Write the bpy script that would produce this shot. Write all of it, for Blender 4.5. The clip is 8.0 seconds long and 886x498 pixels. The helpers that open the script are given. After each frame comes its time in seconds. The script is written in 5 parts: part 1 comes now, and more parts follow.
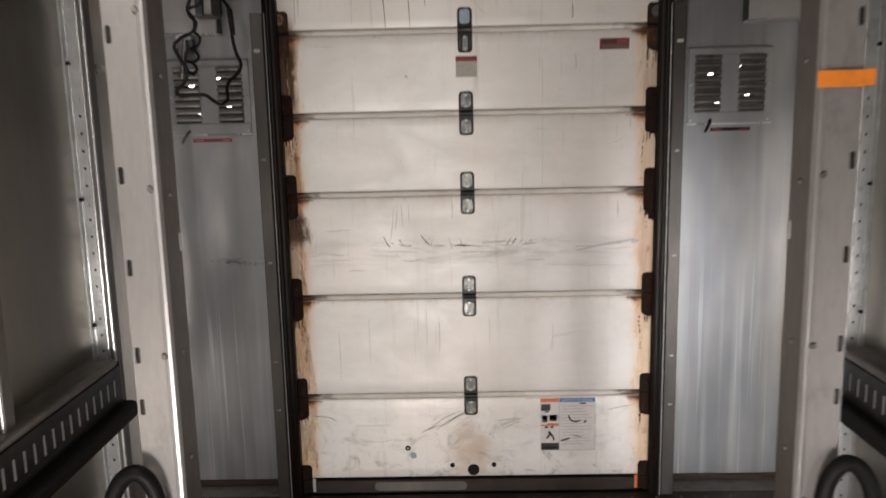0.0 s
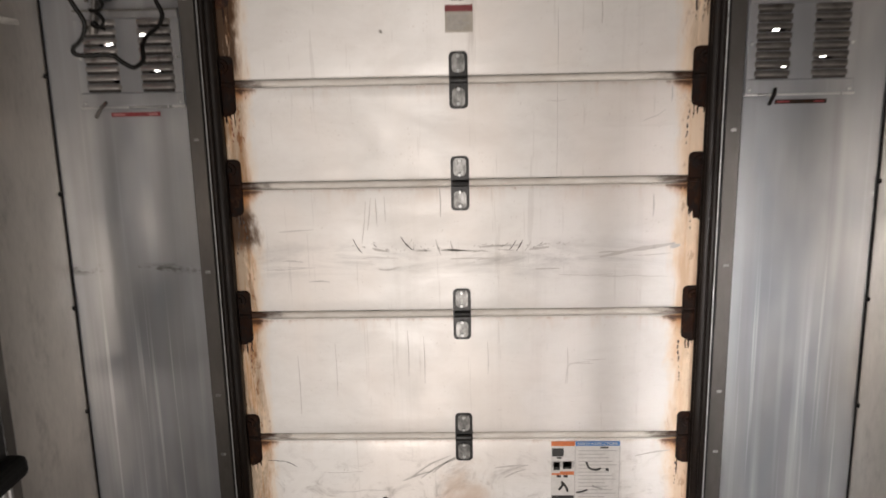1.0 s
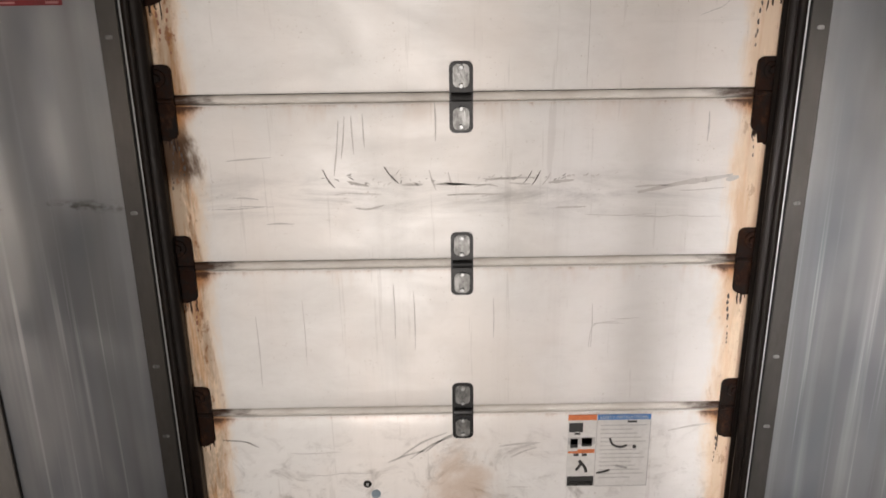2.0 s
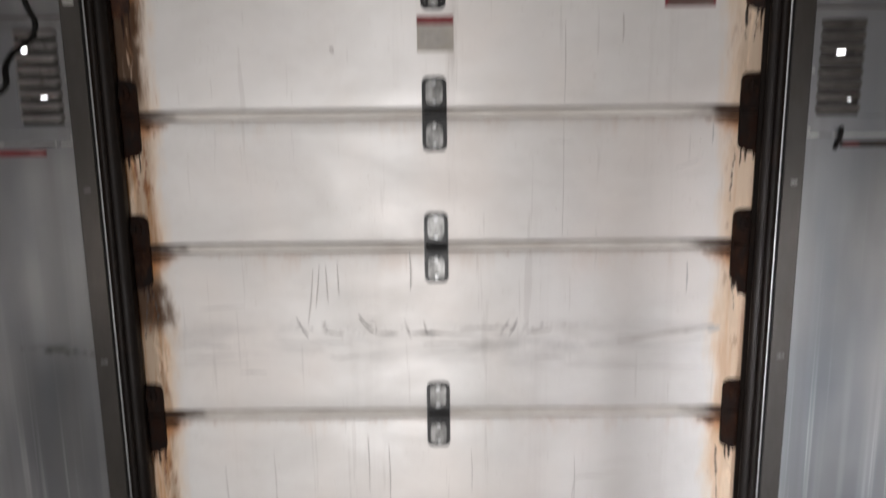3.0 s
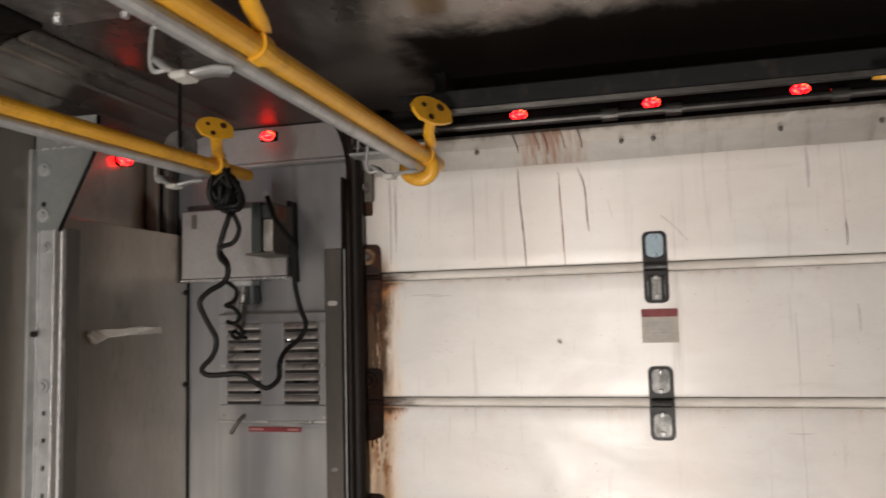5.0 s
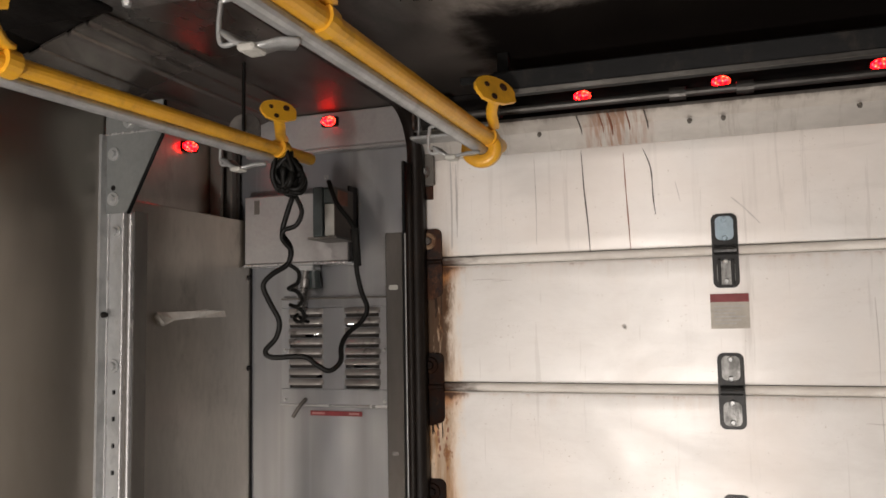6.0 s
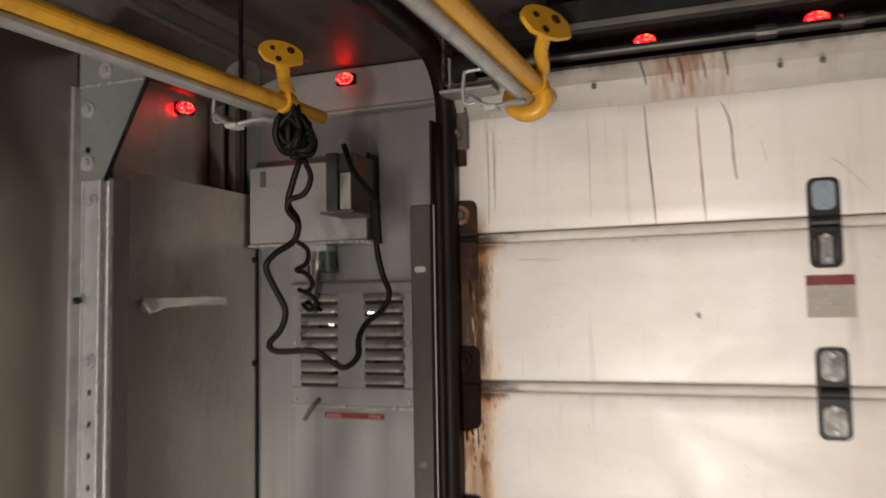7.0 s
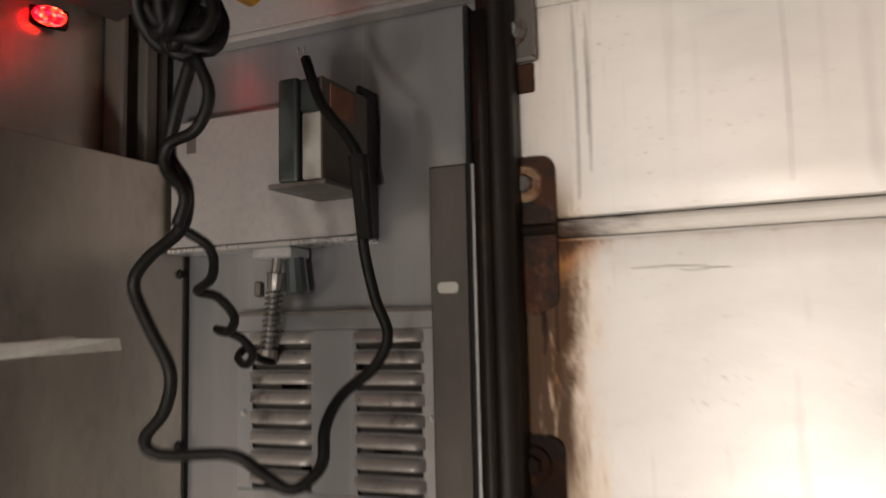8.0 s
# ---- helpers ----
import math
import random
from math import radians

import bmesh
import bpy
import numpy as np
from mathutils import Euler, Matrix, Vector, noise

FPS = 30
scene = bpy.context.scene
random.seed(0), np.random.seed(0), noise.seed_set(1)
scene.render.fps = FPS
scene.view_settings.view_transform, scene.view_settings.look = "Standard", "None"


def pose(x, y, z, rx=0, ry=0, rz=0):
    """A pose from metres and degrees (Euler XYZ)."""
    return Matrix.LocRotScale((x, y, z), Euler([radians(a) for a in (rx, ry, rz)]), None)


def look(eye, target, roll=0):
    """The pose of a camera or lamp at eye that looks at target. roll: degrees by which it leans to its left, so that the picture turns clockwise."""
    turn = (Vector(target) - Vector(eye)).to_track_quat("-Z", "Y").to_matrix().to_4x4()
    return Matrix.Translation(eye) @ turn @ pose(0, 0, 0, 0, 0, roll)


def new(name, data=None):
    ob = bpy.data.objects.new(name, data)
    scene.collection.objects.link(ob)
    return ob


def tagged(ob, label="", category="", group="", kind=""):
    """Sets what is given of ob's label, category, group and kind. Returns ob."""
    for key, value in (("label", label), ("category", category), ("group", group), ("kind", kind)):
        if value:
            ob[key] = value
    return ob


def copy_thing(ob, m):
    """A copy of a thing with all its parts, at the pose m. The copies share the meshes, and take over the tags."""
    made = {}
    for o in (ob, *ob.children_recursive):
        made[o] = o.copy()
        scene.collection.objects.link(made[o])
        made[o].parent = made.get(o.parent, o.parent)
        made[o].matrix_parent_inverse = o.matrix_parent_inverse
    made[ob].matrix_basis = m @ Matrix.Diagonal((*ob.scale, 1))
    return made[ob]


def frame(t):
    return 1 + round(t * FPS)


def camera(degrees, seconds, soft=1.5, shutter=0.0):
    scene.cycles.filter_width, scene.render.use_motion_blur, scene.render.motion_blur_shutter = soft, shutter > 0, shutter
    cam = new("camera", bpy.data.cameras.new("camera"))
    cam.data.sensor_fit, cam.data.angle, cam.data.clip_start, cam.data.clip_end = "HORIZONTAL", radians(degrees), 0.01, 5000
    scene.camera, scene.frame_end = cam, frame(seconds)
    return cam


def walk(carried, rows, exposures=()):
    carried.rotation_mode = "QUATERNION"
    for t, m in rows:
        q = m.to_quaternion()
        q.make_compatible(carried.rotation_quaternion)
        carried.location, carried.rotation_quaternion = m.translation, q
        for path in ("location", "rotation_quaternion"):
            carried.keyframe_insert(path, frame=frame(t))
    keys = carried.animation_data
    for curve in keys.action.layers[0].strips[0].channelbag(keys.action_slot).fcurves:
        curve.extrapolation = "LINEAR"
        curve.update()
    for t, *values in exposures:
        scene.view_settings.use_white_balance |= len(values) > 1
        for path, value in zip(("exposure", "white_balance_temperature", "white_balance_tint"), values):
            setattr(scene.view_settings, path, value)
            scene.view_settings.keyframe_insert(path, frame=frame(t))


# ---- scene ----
cam = camera(58.7, 8.0, soft=1.6, shutter=0.5)
PATH = [
    (0, (0.083, -0.135, 1.474), (0.044, 1.834, 1.129), -1.3),
    (0.2, (0.085, 0.003, 1.468), (0.03, 1.964, 1.077), -1.9),
    (0.3, (0.096, 0.068, 1.464), (0.032, 2.025, 1.054), -2.2),
    (0.4, (0.109, 0.145, 1.453), (0.042, 2.1, 1.035), -2.5),
    (0.5, (0.097, 0.225, 1.462), (0.045, 2.178, 1.034), -2.7),
    (0.8, (0.106, 0.426, 1.429), (0.068, 2.389, 1.049), -1.8),
    (1, (0.144, 0.546, 1.469), (0.08, 2.499, 1.046), -1.2),
    (1.2, (0.129, 0.667, 1.46), (0.087, 2.614, 1.005), -0.4),
    (1.5, (0.077, 0.853, 1.421), (0.076, 2.779, 0.881), -0.4),
    (1.7, (0.055, 0.975, 1.412), (0.068, 2.868, 0.768), -0.7),
    (2.8, (0.14, 1.122, 1.425), (0.129, 3.054, 0.909), -0.9),
    (3, (0.152, 1.12, 1.516), (0.136, 3.081, 1.12), -0.7),
    (3.2, (0.157, 1.107, 1.523), (0.143, 3.096, 1.311), -0.6),
    (3.5, (0.162, 1.097, 1.606), (0.153, 3.094, 1.497), -0.8),
    (4, (0.163, 1.075, 1.644), (0.072, 3.073, 1.684), -1.3),
    (4.5, (0.142, 1.06, 1.696), (-0.175, 3.032, 1.794), -2.0),
    (5, (0.115, 1.044, 1.663), (-0.396, 2.97, 1.84), -1.4),
    (6.3, (0.09, 1.077, 1.637), (-0.569, 2.959, 1.791), -1.0),
    (6.5, (0.084, 1.109, 1.635), (-0.588, 2.989, 1.762), -1.0),
    (6.8, (0.035, 1.208, 1.634), (-0.658, 3.081, 1.746), -0.9),
    (7, (-0.027, 1.33, 1.628), (-0.727, 3.197, 1.776), -1.0),
    (7.3, (-0.133, 1.556, 1.63), (-0.838, 3.415, 1.844), -0.9),
    (7.5, (-0.191, 1.684, 1.668), (-0.888, 3.551, 1.839), -1.6),
    (7.8, (-0.25, 1.941, 1.629), (-1.029, 3.77, 1.848), -0.5),
    (8, (-0.305, 2.063, 1.666), (-1.111, 3.883, 1.862), -1.3),
]
walk(cam, [(t, look(eye, target, roll)) for t, eye, target, roll in PATH],
     exposures=[(0.0, -0.66, 6400, 12), (0.5, -0.53, 6700, 14), (1.0, -0.34, 6500, 13), (1.7, -0.32, 6500, 13), (2.8, -0.48, 6000, 11), (3.5, -0.34, 5980, 11),
                (4.0, -0.14, 6550, 13), (5.0, -0.05, 6500, 12), (6.5, 0.00, 6600, 13), (7.0, -0.10, 6750, 13), (7.5, -0.07, 6850, 14), (8.0, 0.10, 6800, 13)])

# ---- light ----
world = bpy.data.worlds.new("dark_outside")
scene.world = world
world.use_nodes = True
world.node_tree.nodes["Background"].inputs["Color"].default_value = (0.05, 0.06, 0.08, 1)
world.node_tree.nodes["Background"].inputs["Strength"].default_value = 0.3


def area_lamp(name, m, sx, sy, watts, colour):
    d = bpy.data.lights.new(name, "AREA")
    d.shape, d.size, d.size_y, d.energy, d.color = "RECTANGLE", sx, sy, watts, colour
    ob = new(name, d)
    ob.matrix_world = m
    return ob


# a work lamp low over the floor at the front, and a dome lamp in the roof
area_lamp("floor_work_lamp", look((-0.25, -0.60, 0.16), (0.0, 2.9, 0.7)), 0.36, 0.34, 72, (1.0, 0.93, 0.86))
area_lamp("dome_lamp", look((-0.62, 0.40, 2.14), (-0.2, 1.1, 0.0)), 0.30, 0.30, 17, (1.0, 0.94, 0.87))

# fill lamp added high at the front to brighten the upper part of the door
area_lamp("upper_fill_lamp", look((-0.25, -1.30, 1.42), (-0.1, 2.9, 1.5)), 0.50, 0.50, 13, (1.0, 0.93, 0.86))

# narrow fill lamp added at the front right to brighten the right rear panel
side_glow = area_lamp("right_fill_lamp", look((1.16, -1.30, 0.55), (1.32, 3.0, 0.50)), 0.34, 0.90, 6.0, (1.0, 0.97, 0.94))
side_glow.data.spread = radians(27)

# ---- materials ----


class Nodes:
    """A small wrapper that makes nodes and links in one material."""

    def __init__(self, name):
        self.m = bpy.data.materials.new(name)
        self.m.use_nodes = True
        self.t = self.m.node_tree
        self.b = self.t.nodes["Principled BSDF"]
        self.co = self.t.nodes.new("ShaderNodeTexCoord").outputs["Object"]

    def put(self, sock, v):
        if isinstance(v, bpy.types.NodeSocket):
            self.t.links.new(v, sock)
        else:
            if isinstance(v, (tuple, list)) and len(v) == 3 and sock.type == "RGBA":
                v = (*v, 1)
            sock.default_value = v

    def noise(self, scale, stretch=(1, 1, 1), detail=4, rough=0.6, co=None, warp=0.0):
        mp = self.t.nodes.new("ShaderNodeMapping")
        self.put(mp.inputs["Vector"], co or self.co)
        mp.inputs["Scale"].default_value = stretch
        n = self.t.nodes.new("ShaderNodeTexNoise")
        self.put(n.inputs["Vector"], mp.outputs[0])
        n.inputs["Scale"].default_value, n.inputs["Detail"].default_value = scale, detail
        n.inputs["Roughness"].default_value, n.inputs["Distortion"].default_value = rough, warp
        return n.outputs["Fac"]

    def math(self, op, a, b=0.0, c=0.0, clamp=False):
        n = self.t.nodes.new("ShaderNodeMath")
        n.operation, n.use_clamp = op, clamp
        for i, v in enumerate((a, b, c)):
            self.put(n.inputs[i], v)
        return n.outputs[0]

    def ramp(self, v, lo, hi, a=0.0, b=1.0):
        n = self.t.nodes.new("ShaderNodeMapRange")
        n.interpolation_type = "SMOOTHSTEP"
        for i, x in enumerate((v, lo, hi, a, b)):
            self.put(n.inputs[i], x)
        return n.outputs[0]

    def mix(self, f, a, b, how="MIX"):
        n = self.t.nodes.new("ShaderNodeMix")
        n.data_type, n.blend_type = "RGBA", how
        self.put(n.inputs[0], f)
        self.put(n.inputs[6], a)
        self.put(n.inputs[7], b)
        return n.outputs[2]

    def axes(self):
        n = self.t.nodes.new("ShaderNodeSeparateXYZ")
        self.put(n.inputs[0], self.co)
        return n.outputs

    def bump(self, h, strength, dist):
        n = self.t.nodes.new("ShaderNodeBump")
        self.put(n.inputs["Height"], h)
        n.inputs["Strength"].default_value, n.inputs["Distance"].default_value = strength, dist
        self.put(self.b.inputs["Normal"], n.outputs[0])

    def rand(self):
        return self.t.nodes.new("ShaderNodeObjectInfo").outputs["Random"]

    def done(self, colour, rough, metal=0.0, **more):
        self.put(self.b.inputs["Base Color"], colour)
        self.put(self.b.inputs["Roughness"], rough)
        self.put(self.b.inputs["Metallic"], metal)
        for k, v in more.items():
            self.put(self.b.inputs[k.replace("_", " ")], v)
        return self.m


def worn(name, c1, c2, rough=(0.4, 0.6), metal=0.0, stretch=(1, 1, 1), size=4.0, fine=60.0, bump=0.15, dirt=(0.06, 0.05, 0.04), dirty=0.35, **more):
    """Two-scale variation of colour, gloss and relief, with patches of dirt."""
    n = Nodes(name)
    big, small = n.noise(size, stretch, 5), n.noise(fine, stretch, 3)
    col = n.mix(n.ramp(big, 0.3, 0.7), c1, c2)
    col = n.mix(n.math("MULTIPLY", n.ramp(small, 0.35, 0.75), 0.3), col, tuple(x * 0.7 for x in c1))
    patch = n.ramp(n.noise(size * 1.7, (1, 1, 0.6), 6, 0.7), 0.52, 0.74)
    col = n.mix(n.math("MULTIPLY", patch, dirty), col, dirt)
    rg = n.ramp(n.math("ADD", n.math("MULTIPLY", big, 0.6), n.math("MULTIPLY", small, 0.4)), 0.3, 0.7, rough[0], rough[1])
    n.bump(n.math("ADD", small, n.math("MULTIPLY", big, 0.5)), bump, 0.002)
    return n.done(col, rg, metal, **more)


def brushed(name, tint, rough, dirty, metal):
    """Bare aluminium sheet, brushed upright, buckled, scuffed by loads up to hip height."""
    n = Nodes(name)
    x, y, z = n.axes()
    haze = n.noise(3.0, (1.6, 1.6, 0.55), 3, 0.5)
    blot = n.noise(4.0, (1.5, 1, 0.5), 2, 0.5)
    runs = n.noise(14, (1, 1, 0.03), 2, 0.5)
    col = n.mix(n.ramp(haze, 0.3, 0.7), tint, tuple(v * 0.72 for v in tint))
    col = n.mix(n.ramp(blot, 0.30, 0.75, 0.0, 0.75), col, (tint[0] * 0.50, tint[1] * 0.54, tint[2] * 0.60))
    col = n.mix(n.math("MULTIPLY", n.ramp(runs, 0.48, 0.68), 0.5), col, tuple(v * 0.55 for v in tint))
    spots = n.ramp(n.noise(5, (1, 1, 0.35), 5, 0.6), 0.50, 0.85)
    col = n.mix(n.math("MULTIPLY", spots, dirty), col, (0.16, 0.14, 0.12))
    # upright scratches, thickest where loads rub
    low = n.ramp(n.math("ADD", z, n.math("MULTIPLY", haze, 0.5)), 1.15, 0.75)
    cuts = n.ramp(n.noise(60, (1, 1, 0.012), 2, 0.5), 0.58, 0.72)
    wide = n.ramp(n.noise(26, (1, 1, 0.02), 2, 0.5), 0.48, 0.78)
    mark_ = n.math("MULTIPLY", n.math("ADD", n.math("MULTIPLY", cuts, 0.55), n.math("MULTIPLY", wide, 0.32)), n.math("ADD", 0.10, n.math("MULTIPLY", low, 0.75)))
    col = n.mix(mark_, col, tuple(min(0.8, v * 1.9) for v in tint))
    # a smeared line of grime at load height
    band = n.math("SUBTRACT", 1.0, n.math("DIVIDE", n.math("ABSOLUTE", n.math("SUBTRACT", z, 0.885)), 0.022), clamp=True)
    smear = n.math("MULTIPLY", band, n.ramp(n.noise(8, (0.7, 1, 1.5), 5, 0.7), 0.46, 0.58))
    col = n.mix(n.math("MULTIPLY", smear, n.ramp(x, 0.2, -0.2, 0.0, 0.9)), col, (0.07, 0.06, 0.055))
    rg = n.math("ADD", n.ramp(n.noise(4.2, (1.3, 1, 0.6), 2, 0.5), 0.25, 0.75, rough[0], rough[1]), n.math("MULTIPLY", n.math("ADD", n.ramp(runs, 0.4, 0.8), mark_), 0.10))
    buckle = n.noise(2.6, (1.5, 1, 0.8), 0, 0.4)
    n.bump(buckle, 0.7, 0.0035)
    return n.done(col, rg, metal, Anisotropic=0.5, Tangent=n_vec(n, (0, 0, 1)))


def n_vec(n, v):
    c = n.t.nodes.new("ShaderNodeCombineXYZ")
    for i in range(3):
        c.inputs[i].default_value = v[i]
    return c.outputs[0]


XC = 0.131  # middle of the door


def door_paint():
    """White-coated aluminium slats: faint ribs, grime, rust bleeding in from the roller plates."""
    n = Nodes("white_door_coating")
    x, y, z = n.axes()
    grime = n.noise(5, (0.7, 1, 1.2), 6, 0.65, warp=0.4)
    fine = n.noise(70, (0.25, 1, 1), 4, 0.7)
    col = n.mix(n.ramp(grime, 0.35, 0.75), (0.80, 0.79, 0.77), (0.70, 0.685, 0.66))
    col = n.mix(n.math("MULTIPLY", n.ramp(fine, 0.5, 0.8), 0.12), col, (0.45, 0.42, 0.38))
    cloud = n.noise(2.6, (1, 1, 0.7), 3, 0.5)
    col = n.mix(n.ramp(cloud, 0.50, 0.72, 0.0, 0.25), col, (0.58, 0.56, 0.53))
    warm = n.ramp(n.noise(1.7, (1.4, 1, 1), 3, 0.55), 0.42, 0.66, 0.0, 0.5)
    col = n.mix(warm, col, (0.80, 0.735, 0.68))
    speck = n.math("MULTIPLY", n.ramp(n.noise(150, detail=2), 0.66, 0.72), n.ramp(n.noise(9, detail=3), 0.45, 0.65))
    col = n.mix(n.math("MULTIPLY", speck, 0.5), col, (0.34, 0.28, 0.22))
    hair = n.ramp(n.noise(28, (1.0, 1, 0.05), 4, 0.75, warp=0.15), 0.615, 0.66)
    col = n.mix(n.math("MULTIPLY", hair, 0.22), col, (0.44, 0.41, 0.38))
    smear = n.ramp(n.noise(10, (0.16, 1, 1.6), 6, 0.72, warp=0.5), 0.58, 0.72)
    col = n.mix(n.math("MULTIPLY", smear, 0.22), col, (0.50, 0.47, 0.43))
    # grey rubbing at load height
    band = n.math("SUBTRACT", 1.0, n.math("DIVIDE", n.math("ABSOLUTE", n.math("SUBTRACT", z, 0.925)), 0.075), clamp=True)
    rub = n.ramp(n.noise(9, (0.35, 1, 1.8), 7, 0.7, warp=0.8), 0.40, 0.72)
    rub = n.math("MULTIPLY", n.math("MULTIPLY", band, rub), 0.55)
    col = n.mix(rub, col, (0.22, 0.21, 0.20))
    # scuffed bottom slat
    low = n.ramp(z, 0.42, 0.05)
    scuff = n.math("MULTIPLY", low, n.ramp(n.noise(11, (0.8, 1, 1), 7, 0.72, warp=1.0), 0.50, 0.72))
    col = n.mix(n.math("MULTIPLY", scuff, 0.62), col, (0.17, 0.14, 0.115))
    dx, dz = n.math("DIVIDE", n.math("SUBTRACT", x, 0.125), 0.13), n.math("DIVIDE", n.math("SUBTRACT", z, 0.10), 0.17)
    r = n.math("SQRT", n.math("ADD", n.math("MULTIPLY", dx, dx), n.math("MULTIPLY", dz, dz)))
    bloom = n.math("ADD", r, n.math("MULTIPLY", n.math("SUBTRACT", n.noise(18, detail=6), 0.5), 1.5))
    col = n.mix(n.ramp(bloom, 1.0, 0.1, 0.0, 0.5), col, (0.42, 0.24, 0.11))
    # grey runs down the upper slats
    run = n.ramp(n.noise(11, (1, 1, 0.045), 5, 0.7), 0.54, 0.72)
    col = n.mix(n.math("MULTIPLY", n.math("MULTIPLY", run, n.ramp(z, 1.30, 1.95, 0.25, 1.0)), 0.42), col, (0.42, 0.38, 0.35))
    # rust creeping in from both edges: cream halo, ochre and brown runs, dark crust
    e = n.math("ABSOLUTE", n.math("SUBTRACT", x, XC))
    ragged = n.noise(13, (1, 1, 0.30), 7, 0.75, warp=0.4)
    wide = n.noise(4.2, (0.2, 1, 1), 3, 0.6)
    e2 = n.math("ADD", e, n.math("ADD", n.math("MULTIPLY", n.math("SUBTRACT", ragged, 0.5), 0.11), n.math("MULTIPLY", n.math("SUBTRACT", wide, 0.5), 0.05)))
    creeping = n.ramp(z, 1.86, 1.74, 0.06, 1.0)
    left = n.ramp(x, 0.3, 0.0)
    col = n.mix(n.math("MULTIPLY", n.ramp(e2, 0.612, 0.668, 0.0, 0.85), creeping), col, (0.78, 0.60, 0.42))
    runs = n.noise(20, (1.2, 1, 0.10), 6, 0.72, warp=0.2)
    ochre = n.math("MULTIPLY", n.ramp(e2, 0.636, 0.672), n.ramp(runs, 0.44, 0.60))
    col = n.mix(n.math("MULTIPLY", n.math("MULTIPLY", ochre, creeping), n.math("ADD", 0.30, n.math("MULTIPLY", left, 0.55))), col, (0.55, 0.27, 0.10))
    crust = n.noise(11, (1.2, 1, 0.26), 6, 0.70, warp=0.3)
    blob = n.ramp(n.math("ABSOLUTE", n.math("SUBTRACT", z, 1.03)), 0.09, 0.03)
    high = n.math("MAXIMUM", n.ramp(z, 1.45, 1.54), n.math("MULTIPLY", blob, left))
    upper = n.math("MULTIPLY", n.math("ADD", 0.40, n.math("MULTIPLY", high, 0.60)), n.math("ADD", 0.30, n.math("MULTIPLY", left, 0.70)))
    deep = n.math("MULTIPLY", n.math("MULTIPLY", n.ramp(n.math("ADD", e2, n.math("MULTIPLY", n.math("MULTIPLY", high, left), n.ramp(z, 1.2, 1.5, 0.020, 0.006))), 0.640, 0.672), n.ramp(n.math("ADD", crust, n.math("MULTIPLY", n.math("MULTIPLY", left, high), n.ramp(z, 1.2, 1.5, 0.08, 0.045))), 0.41, 0.50)), n.math("MULTIPLY", creeping, upper))
    col = n.mix(n.math("MULTIPLY", deep, 0.95), col, (0.062, 0.032, 0.018))
    stain_noise = n.noise(34, (1, 1, 0.4), 5, 0.8)
    stain = n.ramp(stain_noise, 0.58, 0.66)
    col = n.mix(n.math("MULTIPLY", n.math("MULTIPLY", n.math("MULTIPLY", n.ramp(e2, 0.625, 0.66), creeping), stain), n.math("ADD", 0.4, n.math("MULTIPLY", left, 0.4))), col, (0.24, 0.10, 0.04))
    for zj in (0.341, 0.753, 1.161, 1.464, 1.770):
        near = n.math("SUBTRACT", zj - 0.016, z)
        dist = n.math("ADD", n.math("ABSOLUTE", near), n.math("MULTIPLY", n.ramp(near, 0.0, -0.01), 0.05))
        reach = n.math("ADD", dist, n.math("MULTIPLY", n.math("SUBTRACT", stain_noise, 0.5), 0.05))
        under = n.math("MULTIPLY", n.ramp(n.math("ABSOLUTE", n.math("SUBTRACT", near, 0.012)), 0.045, 0.0), n.ramp(n.noise(9, (1, 1, 0.15), 5, 0.7), 0.50, 0.70))
        col = n.mix(n.math("MULTIPLY", under, 0.22), col, (0.55, 0.36, 0.23))
        halo = n.math("ADD", n.math("MULTIPLY", n.ramp(e, 0.670, 0.585), 0.046), reach)
        col = n.mix(n.ramp(halo, 0.056, 0.012, 0.0, 0.80), col, (0.48, 0.21, 0.075))
        tongue = n.math("ADD", n.math("MULTIPLY", n.ramp(e, 0.672, 0.575), 0.026), reach)
        col = n.mix(n.ramp(tongue, 0.026, 0.006, 0.0, 0.95), col, (0.060, 0.028, 0.016))
    ribs = n.t.nodes.new("ShaderNodeTexWave")
    ribs.bands_direction = "Z"
    ribs.inputs["Scale"].default_value, ribs.inputs["Distortion"].default_value = 6.5, 0.15
    n.put(ribs.inputs["Vector"], n.co)
    n.bump(n.math("ADD", n.math("MULTIPLY", ribs.outputs["Fac"], 0.35), n.math("MULTIPLY", n.noise(3.5, (0.35, 1, 1.6), 2), 1.0)), 0.13, 0.004)
    # rust and crust are dry: no gloss there
    dry = n.math("MAXIMUM", n.math("MULTIPLY", n.ramp(e2, 0.632, 0.672), creeping), deep)
    rg = n.math("ADD", n.ramp(grime, 0.3, 0.75, 0.42, 0.52), n.math("MULTIPLY", dry, 0.35))
    return n.done(col, rg, n.math("MULTIPLY", n.math("SUBTRACT", 1.0, dry), 0.16), Anisotropic=0.65, Tangent=n_vec(n, (0, 0, 1)), Specular_IOR_Level=n.math("SUBTRACT", 0.5, n.math("MULTIPLY", dry, 0.38)))


